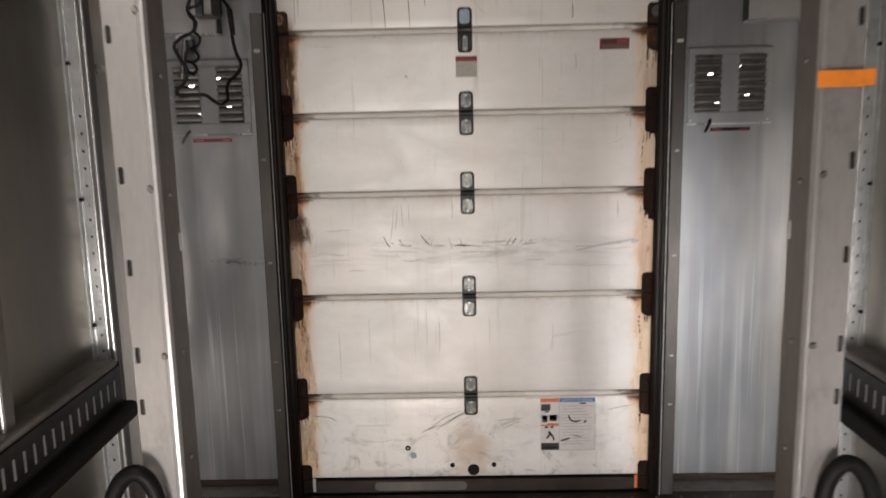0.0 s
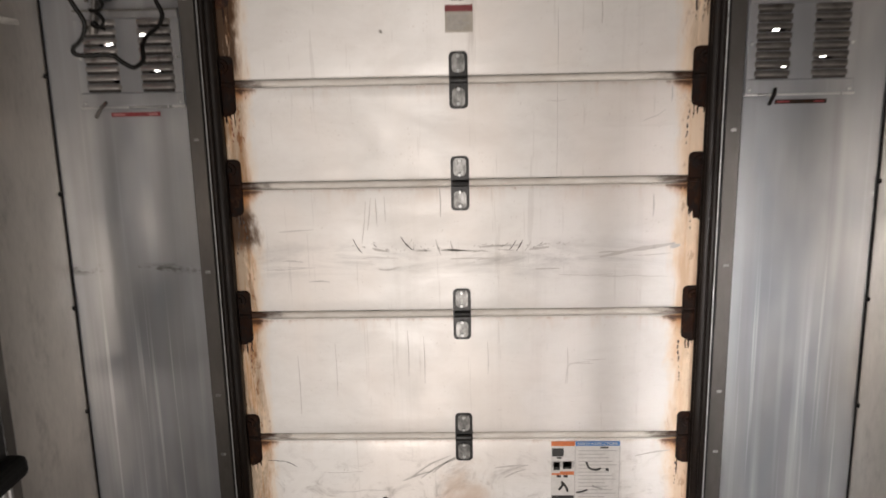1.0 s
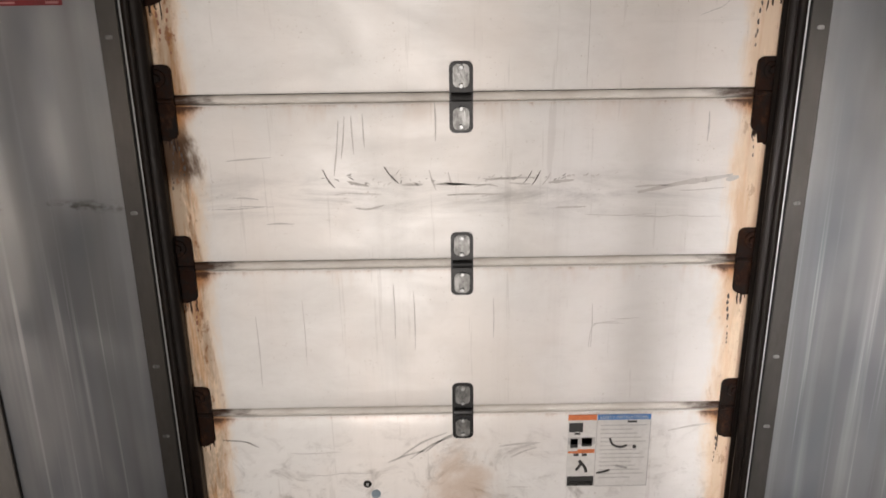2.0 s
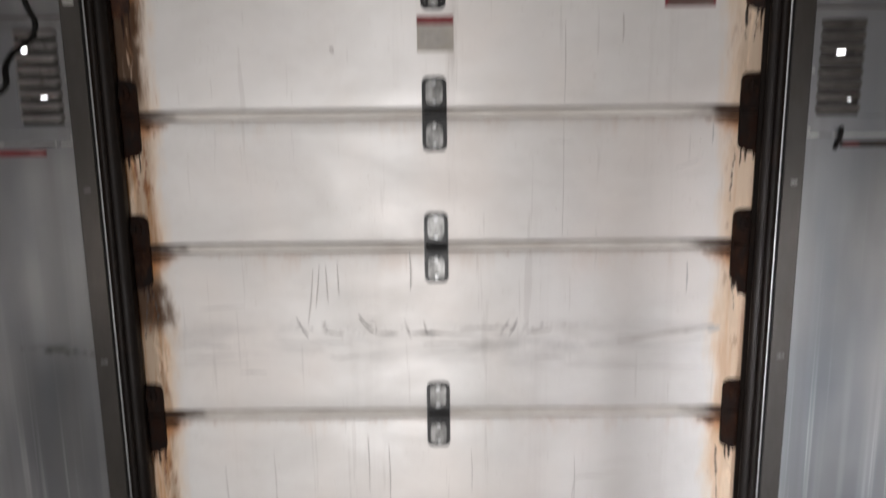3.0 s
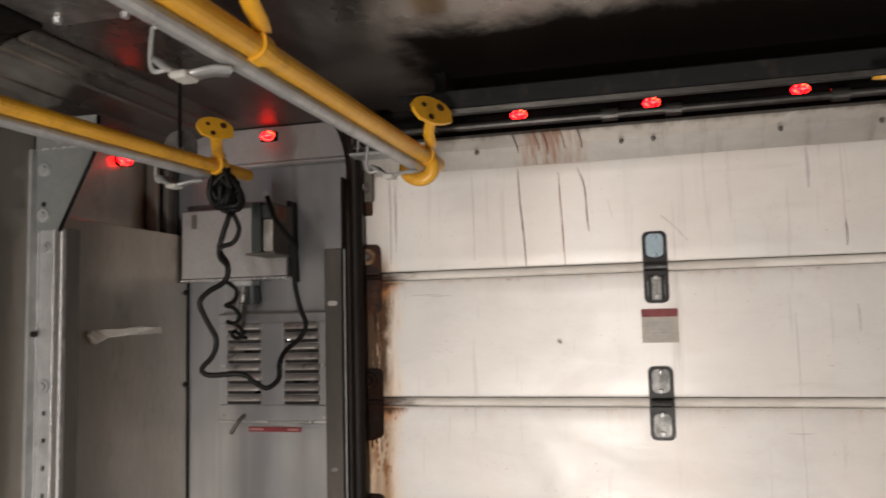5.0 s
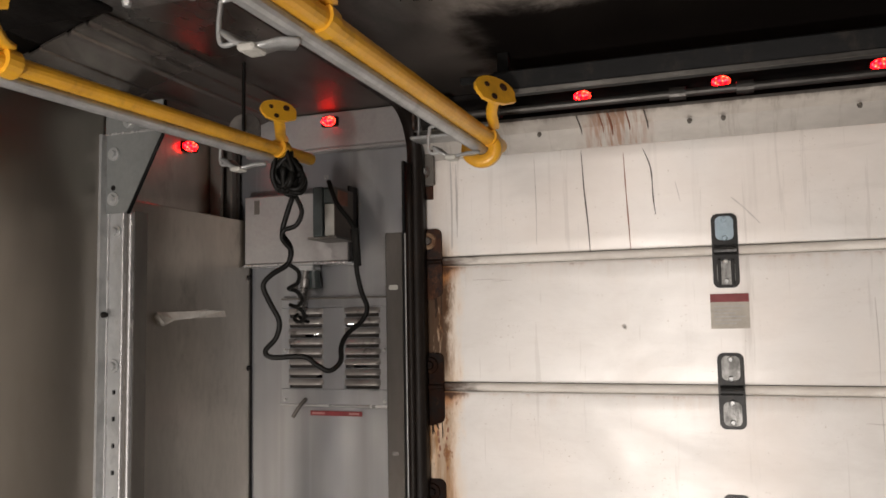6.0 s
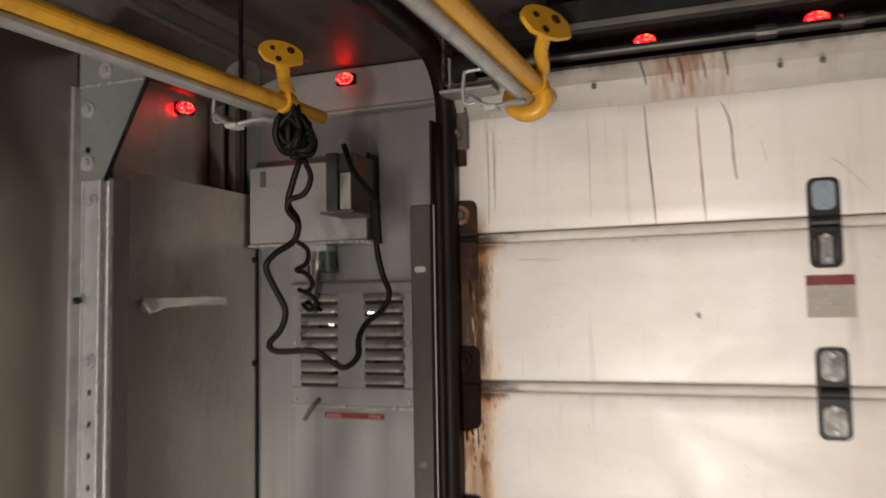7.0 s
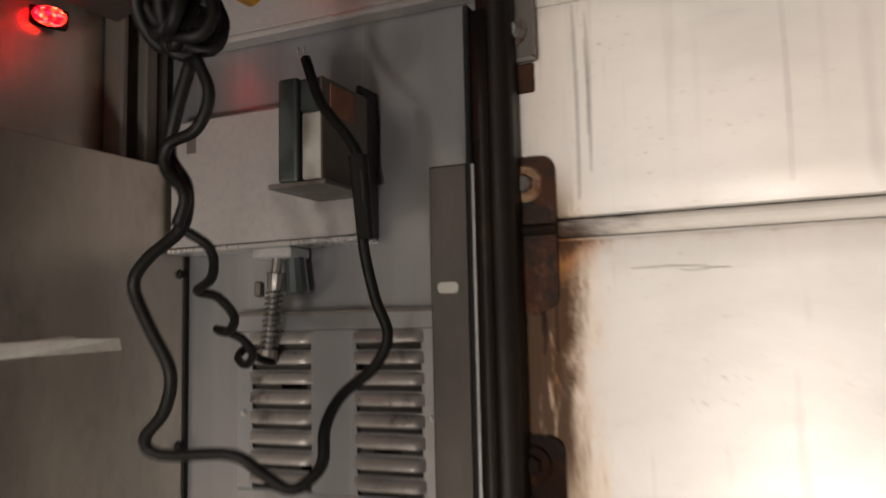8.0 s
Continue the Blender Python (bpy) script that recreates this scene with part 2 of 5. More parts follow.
def rusty(name, base, amount=0.6, depth=1.0):
    """Rust over a steel colour; depth below 1 gives oily, darker rust."""
    n = Nodes(name)
    patch = n.noise(22, detail=7, rough=0.75)
    fine = n.noise(120, detail=3)
    col = n.mix(n.ramp(patch, 0.42, 0.42 + 0.3 * (1.05 - amount)), base, tuple(depth * v for v in (0.050, 0.021, 0.012)))
    col = n.mix(n.ramp(fine, 0.55, 0.75, 0.0, 0.35), col, tuple(depth * v for v in (0.09, 0.038, 0.018)))
    col = n.mix(n.ramp(n.noise(42, (1, 1, 0.6), 6, 0.75), 0.52, 0.70, 0.0, 0.6), col, tuple(depth * v for v in (0.17, 0.075, 0.032)))
    n.bump(n.math("ADD", patch, n.math("MULTIPLY", fine, 0.6)), 0.5, 0.002)
    return n.done(col, n.ramp(patch, 0.3, 0.7, 0.55, 0.85), 0.0, Specular_IOR_Level=0.22 * min(1.0, depth + 0.1))


def glow(name, c1, c2, strength):
    n = Nodes(name)
    v = n.t.nodes.new("ShaderNodeTexVoronoi")
    v.inputs["Scale"].default_value = 130
    n.put(v.inputs["Vector"], n.co)
    f = n.ramp(n.noise(60, (1, 1, 0.5), 3, 0.7), 0.45, 0.62)
    n.put(n.b.inputs["Emission Color"], n.mix(f, c1, c2))
    n.put(n.b.inputs["Emission Strength"], n.math("MULTIPLY", n.ramp(v.outputs["Distance"], 0.1, 0.55, 1.0, 0.12), strength))
    return n.done(c1, 0.25)


def bead_metal():
    """Joint beads: pale coating going brown towards the roller plates."""
    n = Nodes("grimy_joint_bead")
    x, y, z = n.axes()
    e = n.math("ADD", n.math("ABSOLUTE", n.math("SUBTRACT", x, XC)), n.math("MULTIPLY", n.math("SUBTRACT", n.noise(14, (1, 1, 3), 6), 0.5), 0.25))
    col = n.mix(n.ramp(n.noise(20, (0.5, 1, 1), 5), 0.35, 0.7), (0.78, 0.755, 0.71), (0.64, 0.60, 0.55))
    col = n.mix(n.ramp(e, 0.55, 0.66), col, (0.055, 0.028, 0.016))
    return n.done(col, 0.66, 0.0, Specular_IOR_Level=0.25)


DOOR, BEAD = door_paint(), bead_metal()
ALU = brushed("brushed_aluminium", (0.405, 0.410, 0.420), (0.29, 0.37), 0.10, 0.66)
ALU_SIDE = worn("dull_side_aluminium", (0.65, 0.60, 0.53), (0.50, 0.46, 0.405), (0.29, 0.36), 0.94, (1, 1, 0.35), 4, 70, 0.015, (0.14, 0.125, 0.10), 0.4)
ALU_NEAR = worn("stained_wall_aluminium", (0.38, 0.353, 0.316), (0.28, 0.258, 0.23), (0.285, 0.34), 1.0, (1, 1, 0.30), 1.6, 12, 0.004, (0.14, 0.125, 0.11), 0.12)
ALU_POST = worn("painted_post_metal", (0.36, 0.345, 0.335), (0.28, 0.268, 0.26), (0.30, 0.44), 0.5, (1, 1, 0.25), 5, 80, 0.1)
GALV = worn("galvanised_steel", (0.50, 0.51, 0.51), (0.38, 0.39, 0.39), (0.3, 0.5), 0.5, size=14, fine=110)
DULL = worn("dull_spring_steel", (0.20, 0.19, 0.18), (0.12, 0.115, 0.11), (0.35, 0.55), 0.6, size=30, fine=150, dirty=0.5)
GUSSET = worn("grey_green_gusset_steel", (0.26, 0.275, 0.27), (0.20, 0.212, 0.208), (0.35, 0.5), 0.4, size=6, fine=90, bump=0.06, dirty=0.3)
POST_SIDE = worn("dark_brown_post_side", (0.115, 0.10, 0.088), (0.08, 0.07, 0.06), (0.38, 0.55), 0.4, (1, 1, 0.25), 5, 80, 0.1)
STRIP = worn("dull_jamb_steel", (0.19, 0.175, 0.155), (0.12, 0.11, 0.10), (0.4, 0.6), 0.5, (1, 1, 0.3), 6, 90, dirty=0.5)
BRIGHT = worn("bright_edge_aluminium", (0.62, 0.62, 0.62), (0.5, 0.5, 0.5), (0.22, 0.35), 0.6, (1, 1, 0.1), 8, 90, dirty=0.2)
TRACK = worn("greasy_track_steel", (0.014, 0.010, 0.008), (0.008, 0.006, 0.005), (0.35, 0.6), 0.0, (1, 1, 0.2), 12, 90, 0.2, (0.030, 0.017, 0.010), 0.6, Specular_IOR_Level=0.2)
JAMB = worn("tan_jamb_steel", (0.098, 0.091, 0.084), (0.064, 0.060, 0.055), (0.32, 0.46), 0.72, (1, 1, 0.3), 6, 90, dirty=0.5)
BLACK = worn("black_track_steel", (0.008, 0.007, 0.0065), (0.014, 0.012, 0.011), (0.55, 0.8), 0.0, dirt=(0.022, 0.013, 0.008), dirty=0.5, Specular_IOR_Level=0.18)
RUBBER = worn("black_rubber", (0.004, 0.004, 0.004), (0.007, 0.007, 0.006), (0.45, 0.6), 0.0, fine=140, dirt=(0.02, 0.018, 0.016), dirty=0.3, Specular_IOR_Level=0.12)
CORD = worn("black_cord_sheath", (0.004, 0.004, 0.004), (0.007, 0.007, 0.006), (0.45, 0.6), 0.0, dirty=0.1, dirt=(0.02, 0.018, 0.015), Specular_IOR_Level=0.25)
BEAM = worn("dark_grey_beam_paint", (0.008, 0.0085, 0.009), (0.013, 0.0135, 0.014), (0.5, 0.7), 0.0, (0.4, 1, 1), 6, 90, dirty=0.6, Specular_IOR_Level=0.2)
SHAFT = worn("grimy_shaft_steel", (0.16, 0.155, 0.145), (0.05, 0.047, 0.044), (0.35, 0.6), 0.7, (0.3, 1, 1), 9, 70, dirty=0.8, dirt=(0.025, 0.022, 0.02))
YELLOW = worn("yellow_bar_paint", (0.80, 0.42, 0.025), (0.68, 0.34, 0.03), (0.28, 0.45), 0.0, size=9, fine=90, bump=0.08, dirt=(0.10, 0.06, 0.02), dirty=0.4)
RUST = rusty("rusted_plate", (0.016, 0.011, 0.010), 0.6)
RUST_OILY = rusty("oily_rusted_plate", (0.010, 0.007, 0.006), 0.6, 0.35)
RUST_PALE = rusty("pale_rust_ring", (0.30, 0.20, 0.12), 0.25, 2.2)
SEAL = worn("brown_scuffed_angle", (0.055, 0.040, 0.033), (0.028, 0.020, 0.016), (0.35, 0.55), 0.5, (0.4, 1, 1), 9, 80, 0.3, (0.12, 0.05, 0.025), 0.6)
RUST_MID = rusty("rust_spotted_steel", (0.12, 0.11, 0.10), 0.45)
LATCH_BLACK = worn("black_latch_casting", (0.008, 0.008, 0.008), (0.014, 0.014, 0.014), (0.35, 0.5), 0.3, size=30)
LATCH_PAD = worn("scuffed_latch_plate", (0.30, 0.30, 0.29), (0.10, 0.10, 0.095), (0.3, 0.5), 0.6, (1, 1, 0.5), 60, 220, 0.4, (0.03, 0.03, 0.03), 0.8)
LATCH_NEW = worn("clean_zinc_plate", (0.36, 0.45, 0.52), (0.30, 0.39, 0.45), (0.25, 0.35), 0.5, size=30, fine=200, dirty=0.1)
FLOOR = worn("grimy_floor_plate", (0.32, 0.30, 0.275), (0.22, 0.205, 0.19), (0.35, 0.6), 0.3, size=5, fine=70, dirty=0.7)
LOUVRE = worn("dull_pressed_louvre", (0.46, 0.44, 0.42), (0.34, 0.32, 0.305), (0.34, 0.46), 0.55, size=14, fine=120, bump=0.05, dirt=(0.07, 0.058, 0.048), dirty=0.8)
LOUVRE_DARK = worn("darker_pressed_louvre", (0.20, 0.185, 0.17), (0.12, 0.11, 0.10), (0.36, 0.5), 0.5, size=14, fine=120, bump=0.05, dirt=(0.04, 0.034, 0.028), dirty=0.8)
# dark brown stands in for the shade inside the louvre slots
DEEP = worn("painted_slot_shade", (0.06, 0.052, 0.045), (0.035, 0.031, 0.027), (0.7, 0.85), 0.0)
RAILTOP = worn("scuffed_rail_top", (0.22, 0.20, 0.18), (0.11, 0.10, 0.09), (0.28, 0.45), 0.7, (1, 0.3, 1), 9, 80, dirt=(0.12, 0.07, 0.04), dirty=0.6)
RAILMETAL = worn("dark_worn_rail_steel", (0.030, 0.028, 0.027), (0.015, 0.014, 0.014), (0.3, 0.5), 0.7, (1, 0.4, 1), 8, 80, dirty=0.5)
LABEL_RED = worn("dark_red_label_film", (0.20, 0.014, 0.022), (0.15, 0.013, 0.02), (0.4, 0.5), 0.0, size=30, dirty=0.3)
BOXMETAL = worn("grey_box_enamel", (0.40, 0.39, 0.385), (0.34, 0.33, 0.325), (0.35, 0.5), 0.3, size=5, fine=100, bump=0.05, dirty=0.15)
BOXDARK = worn("black_box_side", (0.012, 0.011, 0.011), (0.02, 0.018, 0.017), (0.5, 0.7), 0.0)
SLATE = worn("dark_green_holder_plastic", (0.030, 0.040, 0.040), (0.04, 0.05, 0.05), (0.4, 0.5), 0.0, dirty=0.2)
PALE = worn("pale_holder_insert", (0.50, 0.50, 0.46), (0.44, 0.43, 0.40), (0.5, 0.6), 0.0, dirty=0.2)
# brown for the holder side's painted shade, and for one print bar
TAN = worn("brown_side_shade_and_print", (0.14, 0.115, 0.095), (0.11, 0.09, 0.075), (0.5, 0.6), 0.1)
PAPER = worn("torn_masking_paper", (0.76, 0.74, 0.69), (0.66, 0.64, 0.59), (0.7, 0.85), 0.0, size=20, fine=160, dirty=0.2)
ORANGE = worn("orange_cloth_tape", (0.85, 0.25, 0.02), (0.78, 0.22, 0.02), (0.45, 0.6), 0.0, (1, 1, 3), 20, 150, dirty=0.25)
RED_PRINT = worn("faded_red_print", (0.22, 0.02, 0.024), (0.17, 0.02, 0.022), (0.4, 0.55), 0.0, size=30, dirty=0.4)
PALE_RED = worn("pale_red_print", (0.45, 0.20, 0.19), (0.40, 0.16, 0.16), (0.5, 0.6), size=60)
CLOUDY = worn("yellowed_label_film", (0.46, 0.43, 0.37), (0.40, 0.37, 0.32), (0.4, 0.55), 0.0, size=30, fine=160, dirty=0.3)
WHITE_PRINT = worn("white_label_paper", (0.66, 0.65, 0.63), (0.60, 0.59, 0.56), (0.4, 0.5), 0.0, size=25, fine=150, dirty=0.15)
ORANGE_PRINT = worn("orange_print", (0.70, 0.20, 0.06), (0.6, 0.17, 0.06), (0.4, 0.5), 0.0, size=30, dirty=0.2)
BLUE_PRINT = worn("blue_print", (0.06, 0.20, 0.48), (0.06, 0.17, 0.40), (0.4, 0.5), 0.0, size=30, dirty=0.2)
INK = worn("black_print", (0.02, 0.02, 0.02), (0.035, 0.033, 0.03), (0.45, 0.6), 0.0, size=60, dirty=0.1)
GREY_INK = worn("grey_print", (0.45, 0.44, 0.43), (0.38, 0.37, 0.36), (0.5, 0.6), 0.0, size=60, dirty=0.1)
STREAK_DARK = worn("dark_drip_stain", (0.05, 0.04, 0.035), (0.09, 0.07, 0.06), (0.5, 0.6), 0.0, size=40)
CRUST = worn("brown_grease_run", (0.020, 0.012, 0.008), (0.045, 0.024, 0.014), (0.5, 0.7), 0.0, size=40, Specular_IOR_Level=0.2)
STREAK_GREY = worn("grey_scrawl", (0.26, 0.245, 0.23), (0.40, 0.38, 0.36), (0.5, 0.6), 0.0, size=60)
STREAK_RUST = worn("rust_drip_stain", (0.30, 0.12, 0.07), (0.22, 0.09, 0.05), (0.5, 0.6), 0.0, size=40)
STREAK_PALE = worn("faint_scuff", (0.50, 0.475, 0.45), (0.62, 0.595, 0.57), (0.45, 0.6), 0.0, size=60)
RED_GLOW = glow("lit_red_lens", (1.0, 0.002, 0.006), (1.0, 0.034, 0.014), 44.0)
n_day = Nodes("bright_outside_glow")
n_day.put(n_day.b.inputs["Emission Color"], (1.0, 0.97, 0.92))
n_day.put(n_day.b.inputs["Emission Strength"], 16.0)
DAY = n_day.done((0.9, 0.9, 0.9), 0.5)


def ceiling_metal():
    """Grey roof skin, with soot and painted drum shade black over the door."""
    n = Nodes("soot_and_shade_roof_skin")
    x, y, z = n.axes()
    big = n.noise(3, (1, 0.6, 1), 5)
    col = n.mix(n.ramp(big, 0.3, 0.7), (0.36, 0.33, 0.30), (0.24, 0.215, 0.195))
    # film: shade painted as uneven darkening towards the left and the rear
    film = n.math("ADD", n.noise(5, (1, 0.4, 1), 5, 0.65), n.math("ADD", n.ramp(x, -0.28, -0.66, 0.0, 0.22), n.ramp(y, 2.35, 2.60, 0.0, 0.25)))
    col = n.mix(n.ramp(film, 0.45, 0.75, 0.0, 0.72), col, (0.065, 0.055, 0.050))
    # this mask mixes real soot with the shade of the door drum
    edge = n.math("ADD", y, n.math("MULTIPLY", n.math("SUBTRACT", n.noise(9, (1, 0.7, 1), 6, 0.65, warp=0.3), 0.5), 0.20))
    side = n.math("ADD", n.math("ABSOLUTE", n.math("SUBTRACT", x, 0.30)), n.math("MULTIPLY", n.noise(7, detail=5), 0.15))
    soot_shade = n.math("MULTIPLY", n.ramp(edge, 2.34, 2.47), n.ramp(side, 0.78, 0.68))
    col = n.mix(n.math("MULTIPLY", soot_shade, 0.985), col, (0.006, 0.005, 0.0045))
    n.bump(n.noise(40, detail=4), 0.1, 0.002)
    return n.done(col, n.math("ADD", n.ramp(big, 0.3, 0.7, 0.22, 0.33), n.math("ADD", n.math("MULTIPLY", soot_shade, 0.7), n.ramp(y, 2.45, 2.62, 0.0, 0.28))), n.math("MULTIPLY", n.ramp(soot_shade, 0.6, 0.0), 0.85), Specular_IOR_Level=n.ramp(soot_shade, 0.0, 0.6, 0.5, 0.0))


ROOF = ceiling_metal()

# ---- mesh helpers ----


def box(bm, x0, x1, y0, y1, z0, z1, bevel=0.0, seg=1):
    r = bmesh.ops.create_cube(bm, size=1.0, matrix=Matrix.LocRotScale(((x0 + x1) / 2, (y0 + y1) / 2, (z0 + z1) / 2), None, (abs(x1 - x0), abs(y1 - y0), abs(z1 - z0))))
    if bevel:
        es = list({e for v in r["verts"] for e in v.link_edges})
        bmesh.ops.bevel(bm, geom=es, offset=bevel, segments=seg, profile=0.5, affect="EDGES")
    return bm


def made(*args, **kw):
    return box(bmesh.new(), *args, **kw)


def rod(bm, a, b, r, r2=None, n=12):
    a, b = Vector(a), Vector(b)
    d = b - a
    m = Matrix.Translation((a + b) / 2) @ d.to_track_quat("Z", "Y").to_matrix().to_4x4()
    bmesh.ops.create_cone(bm, cap_ends=True, cap_tris=False, segments=n, radius1=r, radius2=r if r2 is None else r2, depth=d.length, matrix=m)
    return bm


def glide(pts, k=6):
    """A smooth line through the points."""
    p = [Vector(v) for v in pts]
    p = [2 * p[0] - p[1]] + p + [2 * p[-1] - p[-2]]
    out = []
    for i in range(1, len(p) - 2):
        a, b, c, d = p[i - 1:i + 3]
        for j in range(k):
            t = j / k
            out.append(0.5 * ((2 * b) + (c - a) * t + (2 * a - 5 * b + 4 * c - d) * t * t + (3 * b - a - 3 * c + d) * t ** 3))
    return out + [p[-2]]


def sweep(bm, pts, ring, closed_ring=True):
    """Carries a ring of (u, v) offsets along a line."""
    up, rows = Vector((0, 0, 1)), []
    t = (pts[1] - pts[0]).normalized()
    side = t.cross(up if abs(t.z) < 0.9 else Vector((0, 1, 0))).normalized()
    for i, p in enumerate(pts):
        t = (pts[min(i + 1, len(pts) - 1)] - pts[max(i - 1, 0)]).normalized()
        side = (side - t * side.dot(t)).normalized()
        nor = side.cross(t)
        rows.append([bm.verts.new(p + side * u + nor * v) for u, v in ring])
    k = len(ring)
    for a, b in zip(rows, rows[1:]):
        for i in range(k if closed_ring else k - 1):
            f = bm.faces.new((a[i], a[(i + 1) % k], b[(i + 1) % k], b[i]))
            f.smooth = True
    if closed_ring:
        bm.faces.new(rows[0][::-1])
        bm.faces.new(rows[-1])
    return bm


def circle(r, n=8):
    return [(r * math.cos(2 * math.pi * i / n), r * math.sin(2 * math.pi * i / n)) for i in range(n)]


def tube(bm, pts, r, n=8):
    return sweep(bm, [Vector(p) for p in pts], circle(r, n))


def plate(bm, outline, y0, y1):
    """A flat plate in the x-z plane, from y0 (front) to y1."""
    a = [bm.verts.new((x, y0, z)) for x, z in outline]
    b = [bm.verts.new((x, y1, z)) for x, z in outline]
    k = len(outline)
    bm.faces.new(a)
    bm.faces.new(b[::-1])
    for i in range(k):
        bm.faces.new((a[(i + 1) % k], a[i], b[i], b[(i + 1) % k]))
    return bm


def rounded(x0, x1, z0, z1, r, n=5):
    out = []
    for cx, cz, a0 in ((x1 - r, z1 - r, 0), (x0 + r, z1 - r, 90), (x0 + r, z0 + r, 180), (x1 - r, z0 + r, 270)):
        for i in range(n + 1):
            a = radians(a0 + 90 * i / n)
            out.append((cx + r * math.cos(a), cz + r * math.sin(a)))
    return out


def pierced(x0, x1, z0, z1, y0, y1, holes):
    """A plate with rectangular holes (x, z, half width, half height), in one connected mesh."""
    xs = sorted({x0, x1, *(h[0] + q * h[2] for h in holes for q in (-1, 1))})
    zs = sorted({z0, z1, *(h[1] + q * h[3] for h in holes for q in (-1, 1))})
    bm, seen = bmesh.new(), {}

    def vert(i, k, y):
        if (i, k, y) not in seen:
            seen[(i, k, y)] = bm.verts.new((xs[i], y, zs[k]))
        return seen[(i, k, y)]

    def full(i, k):
        if not (0 <= i < len(xs) - 1 and 0 <= k < len(zs) - 1):
            return False
        a, c = (xs[i] + xs[i + 1]) / 2, (zs[k] + zs[k + 1]) / 2
        return not any(abs(a - h[0]) < h[2] and abs(c - h[1]) < h[3] for h in holes)

    for i in range(len(xs) - 1):
        for k in range(len(zs) - 1):
            if full(i, k):
                for y in (y0, y1):
                    bm.faces.new([vert(i + u, k + v, y) for u, v in ((0, 0), (1, 0), (1, 1), (0, 1))])
                for di, dk, a, b in ((-1, 0, (0, 0), (0, 1)), (1, 0, (1, 0), (1, 1)), (0, -1, (0, 0), (1, 0)), (0, 1, (0, 1), (1, 1))):
                    if not full(i + di, k + dk):
                        bm.faces.new([vert(i + a[0], k + a[1], y0), vert(i + b[0], k + b[1], y0), vert(i + b[0], k + b[1], y1), vert(i + a[0], k + a[1], y1)])
    return bm


def finish(bm, name, material):
    bmesh.ops.recalc_face_normals(bm, faces=bm.faces)
    me = bpy.data.meshes.new(name)
    bm.to_mesh(me)
    bm.free()
    me.materials.append(material)
    return me


def part(name, bm, material, parent, label=""):
    ob = new(name, finish(bm, name, material))
    ob.parent = parent
    ob.matrix_parent_inverse = parent.matrix_world.inverted()
    return tagged(ob, label)


def thing(name, at, label, category, group="", kind=""):
    ob = new(name)
    ob.empty_display_size = 0.05
    ob.matrix_world = Matrix.Translation(at)
    bpy.context.view_layer.update()
    return tagged(ob, label, category, group, kind)


def solid(name, bm, material, label, category, group="", kind=""):
    return tagged(new(name, finish(bm, name, material)), label, category, group, kind)


def struct(name, bm, material, label, category="structure"):
    return solid(name, bm, material, label, category, kind="structure")


def sx(s, d):
    """x at the distance d from the van's middle line; s is -1 or 1."""
    return XC + s * d


def sbox(bm, s, d0, d1, y0, y1, z0, z1, bevel=0.0, seg=1):
    a, b = sorted((sx(s, d0), sx(s, d1)))
    return box(bm, a, b, y0, y1, z0, z1, bevel, seg)


# ---- the van's shell ----
FZ, CZ = -0.085, 2.20     # floor and roof
DY, RY = 2.90, 3.00       # door face, rear wall
FRONT = -1.35

struct("floor", made(-1.45, 1.70, FRONT - 0.1, 3.10, FZ - 0.05, FZ), FLOOR, "grimy grey metal floor of a cargo van", "floor")
struct("ceiling", made(-1.45, 1.70, FRONT - 0.1, 3.10, CZ, CZ + 0.04), ROOF, "grey metal roof skin, black over the door with soot and painted shade", "ceiling")
for s, nm in ((-1, "wall_left"), (1, "wall_right")):
    w = struct(nm, sbox(bmesh.new(), s, 1.345, 1.40, FRONT, 3.10, FZ, CZ), ALU_SIDE, "dull grey metal side wall of the van", "wall")
    part("side_sheet", sbox(bmesh.new(), s, 1.307, 1.343, FRONT, 2.465, FZ, CZ, 0.002), ALU_NEAR, w)
    for i, (y0, y1) in enumerate(((2.892, 2.905), (2.93, 2.955), (2.968, 2.985))):
        part("upright_rib", sbox(bmesh.new(), s, 1.305 - 0.008 * (i % 2), 1.343, y0, y1, 1.90, CZ, 0.003), STRIP, w)
# openings: the door, and a duct behind each vent
bm = pierced(-1.45, 1.70, FZ, CZ, RY, RY + 0.05, [(0.131, 1.025, 0.726, 1.110), (-0.8825, 1.555, 0.1475, 0.115), (1.145, 1.555, 0.150, 0.115)])
wall_rear = struct("wall_rear", bm, ALU, "brushed aluminium rear wall beside the roll-up door", "wall")
# unseen front wall; its two openings are made up to suit the lamps
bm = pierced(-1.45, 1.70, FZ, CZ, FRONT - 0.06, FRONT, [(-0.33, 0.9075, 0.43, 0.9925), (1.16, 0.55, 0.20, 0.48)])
struct("wall_front", bm, ALU_SIDE, "assumed grey metal front wall with two added openings", "wall")
# unseen sheet added to shut off the space behind the openings
struct("opening_backdrop", made(-1.45, 1.70, FRONT - 0.75, FRONT - 0.70, FZ, CZ), STRIP, "dark sheet added behind the front wall openings", "wall")

# sill in front of the door
sill = struct("trim", made(-1.15, 1.41, 2.80, 2.872, FZ, FZ + 0.012, bevel=0.003), SEAL, "worn brown-stained door sill along the floor", "sill")
for i in range(26):
    part("rivet", rod(bmesh.new(), (-1.1 + i * 0.098, 2.822, FZ + 0.012), (-1.1 + i * 0.098, 2.822, FZ + 0.016), 0.005, 0.003, 8), STRIP, sill)

